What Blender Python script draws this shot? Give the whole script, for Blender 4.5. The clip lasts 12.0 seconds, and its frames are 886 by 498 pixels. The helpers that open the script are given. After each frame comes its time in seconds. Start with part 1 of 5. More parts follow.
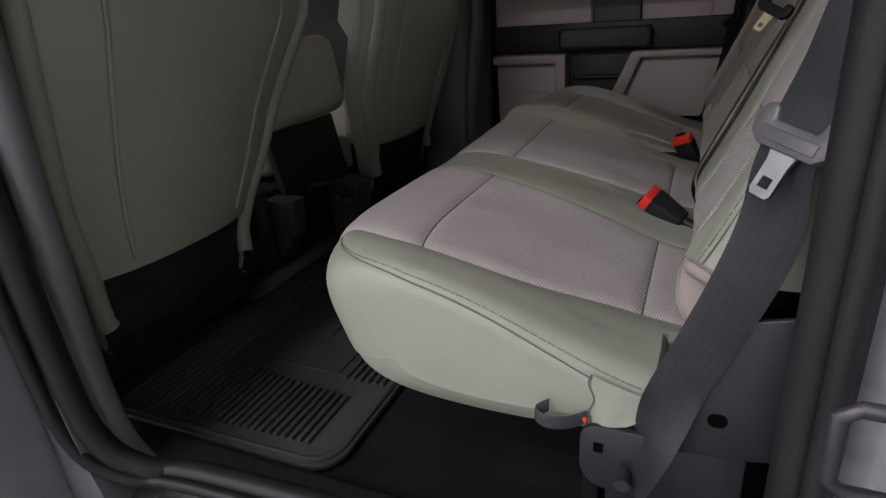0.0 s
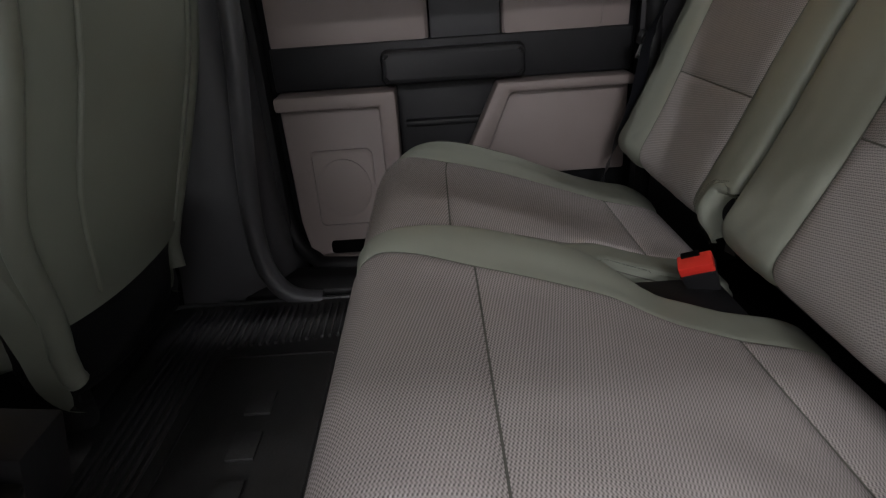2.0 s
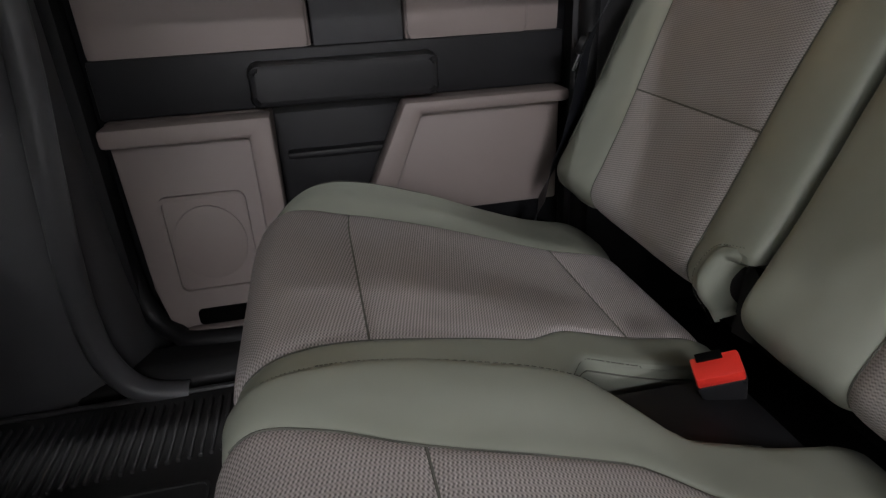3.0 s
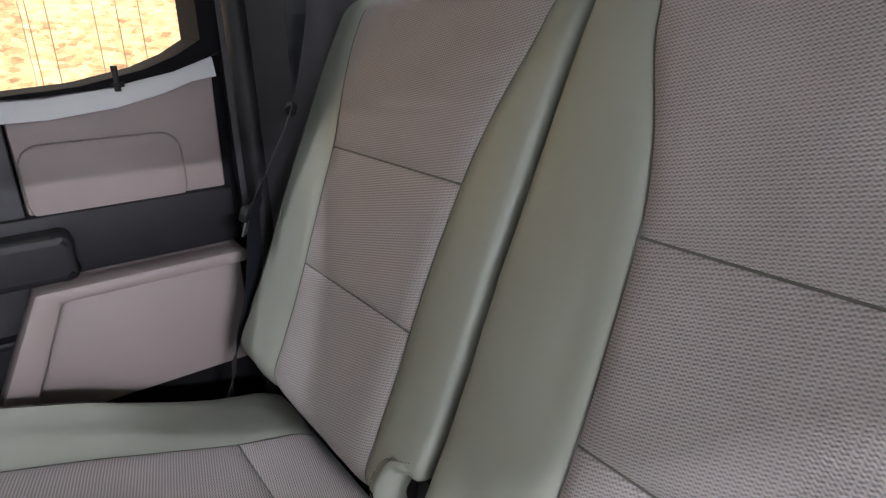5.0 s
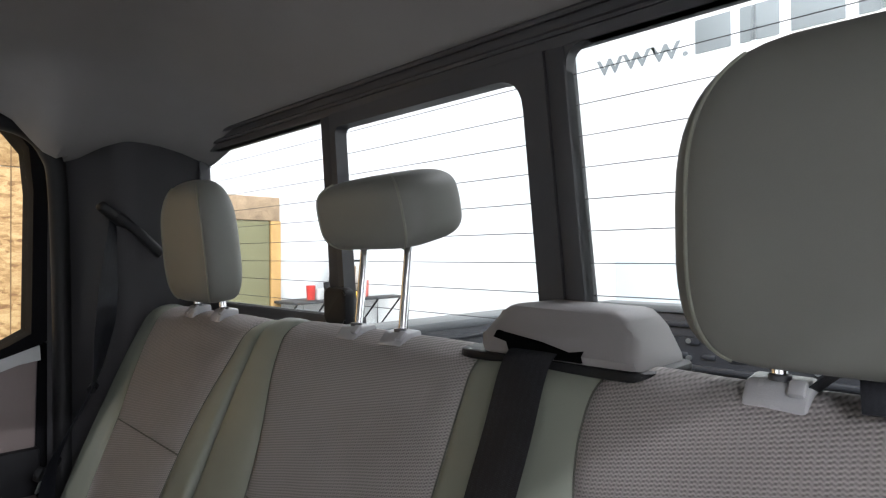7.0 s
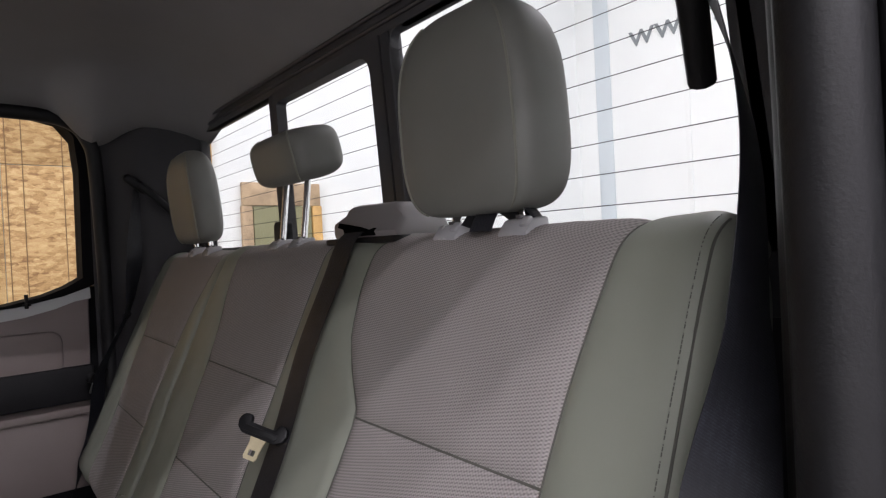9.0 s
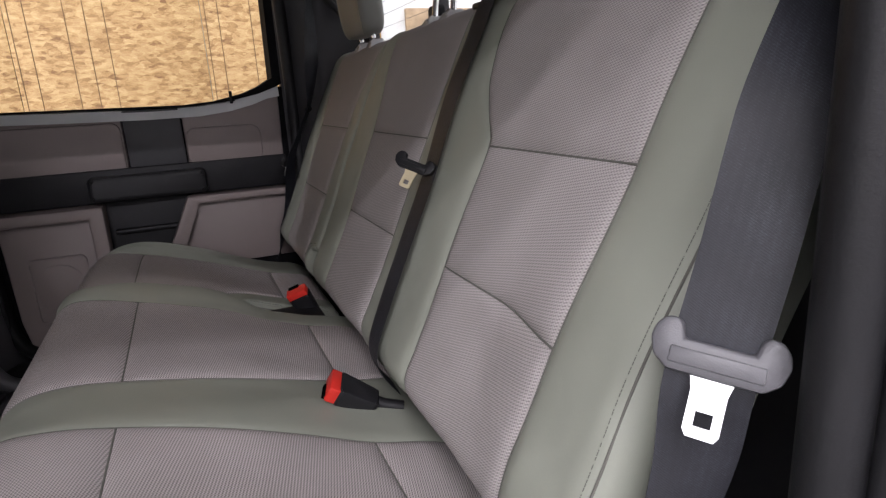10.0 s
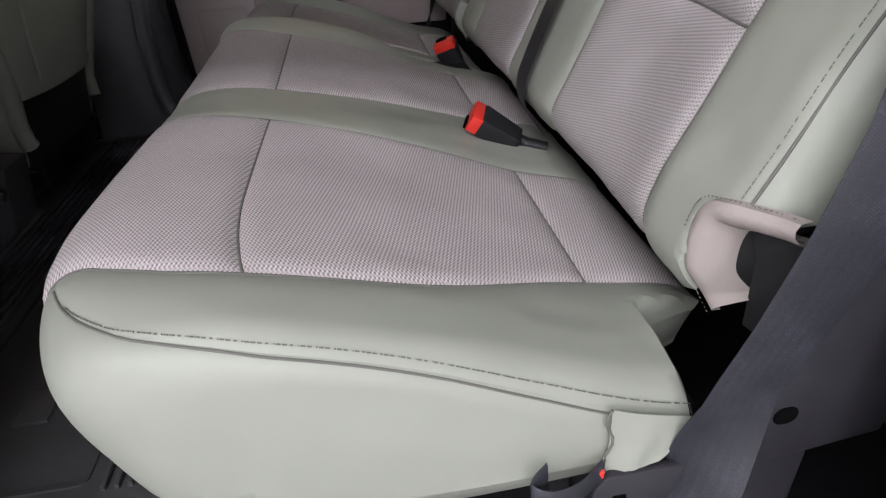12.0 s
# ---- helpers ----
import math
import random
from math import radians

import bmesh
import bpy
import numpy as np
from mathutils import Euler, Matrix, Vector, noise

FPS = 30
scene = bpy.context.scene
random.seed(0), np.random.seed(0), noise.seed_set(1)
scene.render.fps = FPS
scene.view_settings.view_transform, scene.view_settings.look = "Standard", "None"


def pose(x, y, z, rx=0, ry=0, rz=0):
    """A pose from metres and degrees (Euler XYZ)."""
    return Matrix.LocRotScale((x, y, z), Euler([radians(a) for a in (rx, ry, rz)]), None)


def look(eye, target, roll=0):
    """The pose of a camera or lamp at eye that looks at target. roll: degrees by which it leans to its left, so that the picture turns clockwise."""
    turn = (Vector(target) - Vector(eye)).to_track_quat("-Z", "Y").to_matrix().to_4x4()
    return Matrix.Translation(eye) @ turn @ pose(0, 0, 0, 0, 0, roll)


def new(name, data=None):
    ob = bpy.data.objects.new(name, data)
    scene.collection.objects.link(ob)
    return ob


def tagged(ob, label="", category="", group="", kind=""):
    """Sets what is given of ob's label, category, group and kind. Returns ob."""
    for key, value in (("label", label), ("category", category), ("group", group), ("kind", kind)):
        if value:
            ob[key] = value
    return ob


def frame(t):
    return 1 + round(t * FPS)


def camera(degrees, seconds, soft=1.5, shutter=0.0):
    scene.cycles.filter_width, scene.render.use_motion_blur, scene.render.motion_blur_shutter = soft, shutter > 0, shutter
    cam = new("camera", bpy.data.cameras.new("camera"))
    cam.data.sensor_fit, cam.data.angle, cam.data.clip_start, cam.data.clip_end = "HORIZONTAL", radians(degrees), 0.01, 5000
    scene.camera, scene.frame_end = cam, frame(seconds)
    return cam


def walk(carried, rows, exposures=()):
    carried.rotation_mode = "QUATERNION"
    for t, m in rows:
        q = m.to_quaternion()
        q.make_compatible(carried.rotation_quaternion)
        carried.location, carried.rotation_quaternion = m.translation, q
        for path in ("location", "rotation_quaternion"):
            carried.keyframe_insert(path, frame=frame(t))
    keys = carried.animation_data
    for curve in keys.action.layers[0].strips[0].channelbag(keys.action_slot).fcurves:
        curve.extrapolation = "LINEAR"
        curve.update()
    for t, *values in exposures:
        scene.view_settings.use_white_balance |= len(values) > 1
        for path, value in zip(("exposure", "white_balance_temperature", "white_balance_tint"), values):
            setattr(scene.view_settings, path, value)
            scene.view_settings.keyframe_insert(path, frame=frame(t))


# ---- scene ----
cam = camera(73.9, 12.0, 1.25)
PATH = [
    (0, (-1.199, -0.035, 0.672), (0.474, 0.737, -0.106), -4.5),
    (0.5, (-1.052, 0.04, 0.652), (0.704, 0.571, -0.145), -4.2),
    (1, (-0.891, 0.14, 0.643), (0.902, 0.495, -0.17), -4.2),
    (1.5, (-0.655, 0.247, 0.669), (1.157, 0.406, -0.162), -3.9),
    (2, (-0.429, 0.307, 0.683), (1.387, 0.319, -0.156), -4.0),
    (2.5, (-0.265, 0.335, 0.675), (1.548, 0.194, -0.157), -3.2),
    (4.5, (-0.031, 0.188, 0.708), (1.478, -0.786, -0.173), -2.0),
    (5, (-0.093, 0.176, 0.791), (1.411, -0.944, 0.096), -1.0),
    (5.5, (-0.19, 0.178, 0.863), (1.325, -1.069, 0.475), 0.2),
    (6, (-0.306, 0.185, 0.908), (1.205, -1.114, 0.742), -0.4),
    (6.5, (-0.415, 0.177, 0.93), (1.057, -1.177, 0.915), -0.3),
    (7, (-0.499, 0.151, 0.927), (0.917, -1.261, 0.947), -0.3),
    (7.5, (-0.588, 0.144, 0.946), (0.788, -1.307, 0.966), -0.6),
    (9.5, (-0.918, 0.138, 0.768), (0.767, -0.93, 0.621), -2.6),
    (10, (-0.95, 0.159, 0.718), (0.838, -0.578, 0.206), -3.3),
    (10.5, (-0.98, 0.163, 0.689), (0.815, -0.361, -0.02), -3.6),
    (11, (-1.012, 0.166, 0.662), (0.764, -0.21, -0.176), -3.3),
    (11.5, (-1.012, 0.153, 0.646), (0.725, -0.098, -0.313), -3.6),
    (12, (-0.948, 0.169, 0.604), (0.745, -0.029, -0.442), -3.8),
]
walk(cam, [(t, look(eye, target, roll)) for t, eye, target, roll in PATH], exposures=[(0, -0.05, 6640, 14), (0.5, 0.2, 6630, 14), (1, 0.6, 6620, 11), (1.5, 0.72, 6610, 9), (2, 0.55, 6600, 8), (2.5, 0.7, 6580, 8), (4.5, 1.64, 6450, 8), (5, 1.88, 6150, 12), (5.5, 1.94, 6050, 10), (6, 1.96, 6150, 11), (6.5, 1.68, 6200, 9), (7, 0.95, 6250, 8), (7.5, 0.35, 6290, 9), (9.5, 0.28, 6560, 16), (10, 0.5, 6500, 16), (10.5, 0.68, 6330, 13), (11, 0.85, 6330, 13), (12, 0.68, 6360, 14)])

# ---- world and light ----
world = bpy.data.worlds.new("world")
world.use_nodes = True
scene.world = world
world.node_tree.nodes["Background"].inputs[0].default_value = (0.75, 0.85, 1.0, 1)
world.node_tree.nodes["Background"].inputs[1].default_value = 0.02


def tube_lamp(x, y, z, energy, size):
    """A strip light under the garage ceiling: its housing and the light that it gives."""
    lamp = bpy.data.lights.new("strip_light", "AREA")
    lamp.shape, lamp.size, lamp.size_y = "RECTANGLE", 0.24, size
    lamp.energy, lamp.color = energy, (0.955, 0.945, 1.0)
    ob = new("strip_light", lamp)
    ob.matrix_world = pose(x, y, z)
    return ob


LAMPS = [(-3.95, 3.4, 145, 6.4), (-5.05, 3.4, 225, 6.4), (-6.7, 3.4, 320, 6.4), (-13.0, 1.3, 820, 2.4), (-3.6, -4.8, 16, 2.4), (0.4, -4.4, 98, 2.4), (2.3, -1.6, 60, 2.4), (3.3, 3.2, 70, 2.4), (-1.6, 4.8, 560, 2.4)]
for lx, ly, power, long in LAMPS:
    tube_lamp(lx, ly, 5.3, power, long)

# ---- materials ----


def mat(name, colour, rough=0.6, metal=0.0, spec=0.5):
    m = bpy.data.materials.new(name)
    m.use_nodes = True
    b = m.node_tree.nodes["Principled BSDF"]
    b.inputs["Base Color"].default_value = (*colour, 1)
    b.inputs["Roughness"].default_value = rough
    b.inputs["Metallic"].default_value = metal
    b.inputs["Specular IOR Level"].default_value = spec
    return m


def node(m, kind, **props):
    n = m.node_tree.nodes.new(kind)
    for k, v in props.items():
        setattr(n, k, v)
    return n


def link(m, a, b):
    m.node_tree.links.new(a, b)


def math_node(m, op, a, b=None):
    n = node(m, "ShaderNodeMath", operation=op)
    for k, v in enumerate((a, b)):
        if v is None:
            continue
        if isinstance(v, (int, float)):
            n.inputs[k].default_value = v
        else:
            link(m, v, n.inputs[k])
    return n.outputs[0]


def object_coords(m):
    return node(m, "ShaderNodeTexCoord").outputs["Object"]


def noise_of(m, scale, detail=4.0, rough=0.55, coords=None):
    n = node(m, "ShaderNodeTexNoise")
    n.inputs["Scale"].default_value = scale
    n.inputs["Detail"].default_value = detail
    n.inputs["Roughness"].default_value = rough
    link(m, coords or object_coords(m), n.inputs["Vector"])
    return n.outputs["Fac"]


def ramp(m, fac, stops):
    r = node(m, "ShaderNodeValToRGB")
    el = r.color_ramp.elements
    while len(el) < len(stops):
        el.new(0.5)
    for e, (p, c) in zip(el, stops):
        e.position, e.color = p, (*c, 1)
    link(m, fac, r.inputs[0])
    return r.outputs[0]


def bump(m, height, strength, distance):
    b = node(m, "ShaderNodeBump")
    b.inputs["Strength"].default_value = strength
    b.inputs["Distance"].default_value = distance
    link(m, height, b.inputs["Height"])
    link(m, b.outputs[0], m.node_tree.nodes["Principled BSDF"].inputs["Normal"])


def base(m, colour):
    link(m, colour, m.node_tree.nodes["Principled BSDF"].inputs["Base Color"])


def shades(c, k):
    return tuple(max(0.0, v * k) for v in c)


def worn(name, colour, rough, blot=7.0, spread=0.14, grain=900.0, relief=0.25, depth=0.0006, metal=0.0, spec=0.5):
    """A surface of one colour with soft blotches, fine grain and uneven gloss."""
    m = mat(name, colour, rough, metal, spec)
    big, fine = noise_of(m, blot), noise_of(m, grain, 2.0)
    mix = math_node(m, "ADD", math_node(m, "MULTIPLY", big, 0.75), math_node(m, "MULTIPLY", fine, 0.25))
    base(m, ramp(m, mix, [(0.3, shades(colour, 1 - spread)), (0.7, shades(colour, 1 + spread))]))
    link(m, math_node(m, "ADD", math_node(m, "MULTIPLY", big, 0.2), rough - 0.1), m.node_tree.nodes["Principled BSDF"].inputs["Roughness"])
    bump(m, fine, relief, depth)
    return m


def weave(name, colour, along, size, rib, dark, light):
    """Woven seat cloth: long staggered knots. along: the axis of the rows other than x."""
    m = mat(name, colour, 0.85, 0.0, 0.25)
    sep = node(m, "ShaderNodeSeparateXYZ")
    link(m, object_coords(m), sep.inputs[0])
    wander = math_node(m, "MULTIPLY", noise_of(m, 30.0, 2.0), 1.8)
    sx = math_node(m, "SINE", math_node(m, "ADD", math_node(m, "MULTIPLY", sep.outputs["X"], 2 * math.pi / (1.36 * size)), wander))
    sy = math_node(m, "SINE", math_node(m, "ADD", math_node(m, "MULTIPLY", sep.outputs[along], 2 * math.pi / size), wander))
    ribs = math_node(m, "SINE", math_node(m, "MULTIPLY", math_node(m, "ADD", sep.outputs[along], math_node(m, "MULTIPLY", sep.outputs["X"], 0.22)), 2 * math.pi / size))
    knots = math_node(m, "ADD", math_node(m, "MULTIPLY", math_node(m, "MULTIPLY", sx, sy), 0.5 - rib), 0.5)
    knots = math_node(m, "ADD", knots, math_node(m, "MULTIPLY", ribs, rib))
    fine, big = noise_of(m, 1500.0, 2.0), noise_of(m, 9.0, 3.0)
    fac = math_node(m, "ADD", math_node(m, "MULTIPLY", knots, 0.78), math_node(m, "ADD", math_node(m, "MULTIPLY", fine, 0.12), math_node(m, "MULTIPLY", big, 0.12)))
    base(m, ramp(m, fac, [(0.20, shades(colour, dark)), (0.50, shades(colour, 1.03)), (0.85, shades(colour, light))]))
    bump(m, knots, 0.6, 0.0012)
    return m


GREEN = (0.240, 0.253, 0.210)
TAUPE = (0.335, 0.305, 0.296)
vinyl = worn("seat_vinyl", GREEN, 0.52, 6.0, 0.07, 1400.0, 0.12, 0.0005, 0.0, 0.38)
cloth_flat = weave("cushion_cloth", TAUPE, "Y", 0.0029, 0.2, 0.42, 1.56)
cloth_up = weave("backrest_cloth", (0.304, 0.281, 0.272), "Z", 0.0026, 0.22, 0.60, 1.32)
rest_vinyl = worn("head_rest_vinyl", (0.184, 0.187, 0.170), 0.55, 6.0, 0.07, 1400.0, 0.12, 0.0005)
felt = worn("seat_edge_felt", (0.27, 0.235, 0.215), 0.9, 12.0, 0.1, 1200.0, 0.3)
thread = mat("thread", (0.10, 0.10, 0.085), 0.8)
piping_vinyl = worn("piping_vinyl", (0.23, 0.235, 0.195), 0.5, 20.0, 0.08)
black_plastic = worn("black_plastic", (0.014, 0.014, 0.0155), 0.52, 10.0, 0.2, 700.0, 0.4, 0.0006, 0.0, 0.26)
soft_black = worn("soft_black_rubber", (0.010, 0.010, 0.011), 0.52, 14.0, 0.25, 500.0, 0.3, spec=0.3)
matte_rubber = worn("matte_frame_rubber", (0.010, 0.010, 0.011), 0.9, 14.0, 0.25, 500.0, 0.3, 0.0006, 0.0, 0.08)
dark_trim = worn("dark_trim_plastic", (0.021, 0.020, 0.023), 0.6, 8.0, 0.12, 800.0, 0.4)
window_trim = worn("grey_black_window_trim", (0.055, 0.055, 0.060), 0.5, 8.0, 0.1, 800.0, 0.3)
mat_rubber = worn("mat_rubber", (0.042, 0.042, 0.043), 0.38, 5.0, 0.35, 300.0, 0.35)
carpet = worn("black_carpet", (0.010, 0.010, 0.011), 0.95, 9.0, 0.4, 600.0, 1.0, 0.003, 0.0, 0.12)
pillar_plastic = worn("charcoal_pillar_plastic", (0.095, 0.095, 0.101), 0.42, 6.0, 0.1, 800.0, 0.3)
taupe_plastic = worn("taupe_door_plastic", (0.250, 0.206, 0.194), 0.55, 5.0, 0.06, 1000.0, 0.3)
grey_sill = worn("pale_grey_sill_plastic", (0.60, 0.61, 0.60), 0.5, 5.0, 0.05, 900.0, 0.3)
strap_grey = worn("dark_grey_strap", (0.05, 0.05, 0.053), 0.6, 6.0, 0.1)
headliner_cloth = worn("headliner_cloth", (0.255, 0.245, 0.245), 0.95, 6.0, 0.08, 900.0, 0.5)
housing_grey = worn("grey_housing_plastic", (0.24, 0.225, 0.225), 0.5, 8.0, 0.06, 900.0, 0.3)
paint = worn("dark_grey_car_paint", (0.27, 0.275, 0.295), 0.22, 4.0, 0.08, 300.0, 0.03, 0.0003, 0.4)
bracket_paint = worn("satin_black_steel", (0.025, 0.024, 0.028), 0.45, 14.0, 0.15, 700.0, 0.3, 0.0005, 0.3)
chrome = worn("bright_chrome", (0.78, 0.78, 0.78), 0.14, 30.0, 0.05, 600.0, 0.03, 0.0003, 1.0)
steel = worn("brushed_steel", (0.60, 0.61, 0.62), 0.36, 30.0, 0.1, 900.0, 0.2, 0.0004, 1.0)
brass_steel = worn("yellowed_steel", (0.66, 0.58, 0.38), 0.45, 30.0, 0.1, 900.0, 0.2, 0.0004, 0.55)
plate_grey = worn("dark_grey_moulding", (0.075, 0.074, 0.080), 0.42, 20.0, 0.1, 900.0, 0.2)
red_plastic = worn("red_button_plastic", (0.62, 0.03, 0.02), 0.38, 30.0, 0.08)
guide_plastic = worn("grey_guide_plastic", (0.40, 0.40, 0.41), 0.25, 30.0, 0.06)
bed_liner = worn("satin_bed_steel", (0.030, 0.031, 0.036), 0.42, 9.0, 0.15, 400.0, 0.2, 0.0006, 0.2)
bed_cap = worn("rail_cap_plastic", (0.10, 0.105, 0.11), 0.45, 8.0, 0.1, 700.0, 0.3)
hole_black = mat("hole_black", (0.003, 0.003, 0.003), 0.95, 0.0, 0.0)


def webbing_material():
    """Black belt webbing: a close twill with bright flecks on its threads."""
    m = mat("belt_webbing", (0.014, 0.0145, 0.018), 0.5, 0.0, 0.36)
    sep = node(m, "ShaderNodeSeparateXYZ")
    link(m, node(m, "ShaderNodeTexCoord").outputs["UV"], sep.inputs[0])
    ribs = math_node(m, "SINE", math_node(m, "MULTIPLY", sep.outputs["X"], 2 * math.pi * 7))
    threads = math_node(m, "SINE", math_node(m, "MULTIPLY", sep.outputs["X"], 2 * math.pi * 34))
    picks = math_node(m, "SINE", math_node(m, "ADD", math_node(m, "MULTIPLY", sep.outputs["X"], 90.0), math_node(m, "MULTIPLY", sep.outputs["Y"], 4200.0)))
    twill = math_node(m, "MULTIPLY", threads, picks)
    blot, wear = noise_of(m, 900.0, 3.0, 0.7), noise_of(m, 26.0, 3.0)
    fac = math_node(m, "ADD", math_node(m, "MULTIPLY", ribs, 0.018), math_node(m, "MULTIPLY", twill, 0.10))
    fac = math_node(m, "ADD", math_node(m, "ADD", fac, 0.10), math_node(m, "ADD", math_node(m, "MULTIPLY", blot, 0.45), math_node(m, "MULTIPLY", wear, 0.30)))
    base(m, ramp(m, fac, [(0.28, (0.008, 0.0083, 0.0105)), (0.50, (0.015, 0.0158, 0.020)), (0.80, (0.066, 0.070, 0.088))]))
    bump(m, fac, 0.5, 0.0008)
    return m


webbing = webbing_material()


def osb_material():
    m = mat("strand_board", (0.5, 0.32, 0.13), 0.7)
    co = object_coords(m)
    layers = []
    for sc, turn in ((34.0, 20.0), (29.0, 75.0), (40.0, 130.0)):
        mp = node(m, "ShaderNodeMapping")
        mp.inputs["Rotation"].default_value = (radians(turn), 0, 0)
        mp.inputs["Scale"].default_value = (1.0, 0.55, 1.35)
        link(m, co, mp.inputs["Vector"])
        v = node(m, "ShaderNodeTexVoronoi")
        v.inputs["Scale"].default_value = sc
        link(m, mp.outputs[0], v.inputs["Vector"])
        sepc = node(m, "ShaderNodeSeparateColor")
        link(m, v.outputs["Color"], sepc.inputs[0])
        layers.append(sepc.outputs[0])
    mix = math_node(m, "ADD", math_node(m, "MULTIPLY", layers[0], 0.4), math_node(m, "ADD", math_node(m, "MULTIPLY", layers[1], 0.35), math_node(m, "MULTIPLY", layers[2], 0.25)))
    fac = math_node(m, "ADD", math_node(m, "MULTIPLY", mix, 0.8), math_node(m, "MULTIPLY", noise_of(m, 90.0, 4.0), 0.25))
    base(m, ramp(m, fac, [(0.2, (0.20, 0.10, 0.034)), (0.45, (0.38, 0.225, 0.088)), (0.8, (0.54, 0.365, 0.17))]))
    bump(m, fac, 0.3, 0.002)
    return m


osb = osb_material()
white_wall = worn("white_wall_panel", (0.80, 0.81, 0.80), 0.6, 1.5, 0.03, 60.0, 0.1)
concrete = worn("concrete_floor", (0.20, 0.195, 0.19), 0.7, 1.2, 0.25, 40.0, 0.4, 0.004)
grey_wall = worn("grey_wall_panel", (0.5, 0.5, 0.51), 0.6, 1.5, 0.05, 60.0, 0.1)
ceiling_white = worn("white_ceiling", (0.7, 0.7, 0.7), 0.8, 1.0, 0.04, 60.0, 0.1)
lettering = mat("grey_lettering", (0.22, 0.24, 0.25), 0.5)
olive_door = worn("olive_door_paint", (0.20, 0.19, 0.10), 0.6, 3.0, 0.1, 60.0, 0.2)
rough_timber = worn("rough_timber", (0.42, 0.30, 0.19), 0.8, 9.0, 0.35, 70.0, 0.5, 0.003)
timber_orange = worn("new_timber", (0.55, 0.33, 0.12), 0.7, 9.0, 0.2, 70.0, 0.4, 0.002)
lamp_glow = mat("lamp_glow", (1, 1, 1))
lamp_glow.node_tree.nodes["Principled BSDF"].inputs["Emission Color"].default_value = (1, 0.97, 0.93, 1)
lamp_glow.node_tree.nodes["Principled BSDF"].inputs["Emission Strength"].default_value = 3.0


def glass_material():
    m = mat("clear_glass", (0.95, 0.97, 0.96), 0.0)
    t = m.node_tree
    out = t.nodes["Material Output"]
    mixer, clear, gloss, edge = (node(m, k) for k in ("ShaderNodeMixShader", "ShaderNodeBsdfTransparent", "ShaderNodeBsdfGlossy", "ShaderNodeLayerWeight"))
    clear.inputs[0].default_value = (0.93, 0.95, 0.94, 1)
    gloss.inputs["Roughness"].default_value = 0.02
    edge.inputs["Blend"].default_value = 0.25
    link(m, math_node(m, "MULTIPLY", edge.outputs["Facing"], 0.10), mixer.inputs[0])
    link(m, clear.outputs[0], mixer.inputs[1])
    link(m, gloss.outputs[0], mixer.inputs[2])
    link(m, mixer.outputs[0], out.inputs["Surface"])
    return m


glass = glass_material()

# ---- mesh helpers ----


def finish(name, bm, material, parent=None, label="", smooth=True, angle=40):
    bmesh.ops.recalc_face_normals(bm, faces=bm.faces)
    if smooth:
        for f in bm.faces:
            f.smooth = True
        for e in bm.edges:
            if len(e.link_faces) == 2 and e.calc_face_angle(0.0) > radians(angle):
                e.smooth = False
    me = bpy.data.meshes.new(name)
    bm.to_mesh(me)
    bm.free()
    me.materials.append(material)
    ob = new(name, me)
    if parent is not None:
        ob.parent = parent
    if label:
        ob["label"] = label
    return ob


def part(name, bm, material, parent, label=""):
    return finish(name, bm, material, parent, label)


def thing(name, label, category, group="", kind=""):
    return tagged(new(name), label, category, group, kind)


def block(size, at=(0, 0, 0), bevel=0.0, turn=(0, 0, 0), seg=2, bm=None):
    """A box with rounded edges, added to bm."""
    bm = bm or bmesh.new()
    made = bmesh.ops.create_cube(bm, size=1.0)["verts"]
    m = pose(*at, *turn) @ Matrix.Diagonal((*size, 1))
    bmesh.ops.transform(bm, matrix=m, verts=made)
    if bevel:
        edges = {e for v in made for e in v.link_edges}
        bmesh.ops.bevel(bm, geom=list(edges), offset=bevel, segments=seg, profile=0.5, affect="EDGES")
    return bm


def tube(points, radius, sides=8, bm=None, closed=False):
    """A round bar along points."""
    bm = bm or bmesh.new()
    pts = [Vector(p) for p in points]
    rings, n = [], len(pts)
    up = None
    for k, p in enumerate(pts):
        a = pts[(k - 1) % n] if (k or closed) else p
        b = pts[(k + 1) % n] if (k < n - 1 or closed) else p
        d = (b - a).normalized()
        if up is None:
            up = Vector((0, 0, 1)) if abs(d.z) < 0.9 else Vector((1, 0, 0))
        side = d.cross(up).normalized()
        up = side.cross(d).normalized()
        rings.append([bm.verts.new(p + radius * (math.cos(t) * side + math.sin(t) * up)) for t in (2 * math.pi * j / sides for j in range(sides))])
    for k in range(n if closed else n - 1):
        r, s = rings[k], rings[(k + 1) % n]
        for j in range(sides):
            bm.faces.new((r[j], r[(j + 1) % sides], s[(j + 1) % sides], s[j]))
    if not closed:
        bm.faces.new(rings[0][::-1])
        bm.faces.new(rings[-1])
    return bm


def soft_line(points, n=5):
    """A smooth line through points, with n steps between each two."""
    knots = [Vector(p) for p in points]
    fine = []
    for k in range(len(knots) - 1):
        p0, p1, p2, p3 = (knots[max(0, min(len(knots) - 1, k + j))] for j in (-1, 0, 1, 2))
        for j in range(n):
            t = j / n
            fine.append(0.5 * (2 * p1 + (p2 - p0) * t + (2 * p0 - 5 * p1 + 4 * p2 - p3) * t * t + (3 * p1 - p0 - 3 * p2 + p3) * t**3))
    return fine + [knots[-1]]


def rod(a, b, radius, sides=12, bm=None):
    return tube([a, b], radius, sides, bm)


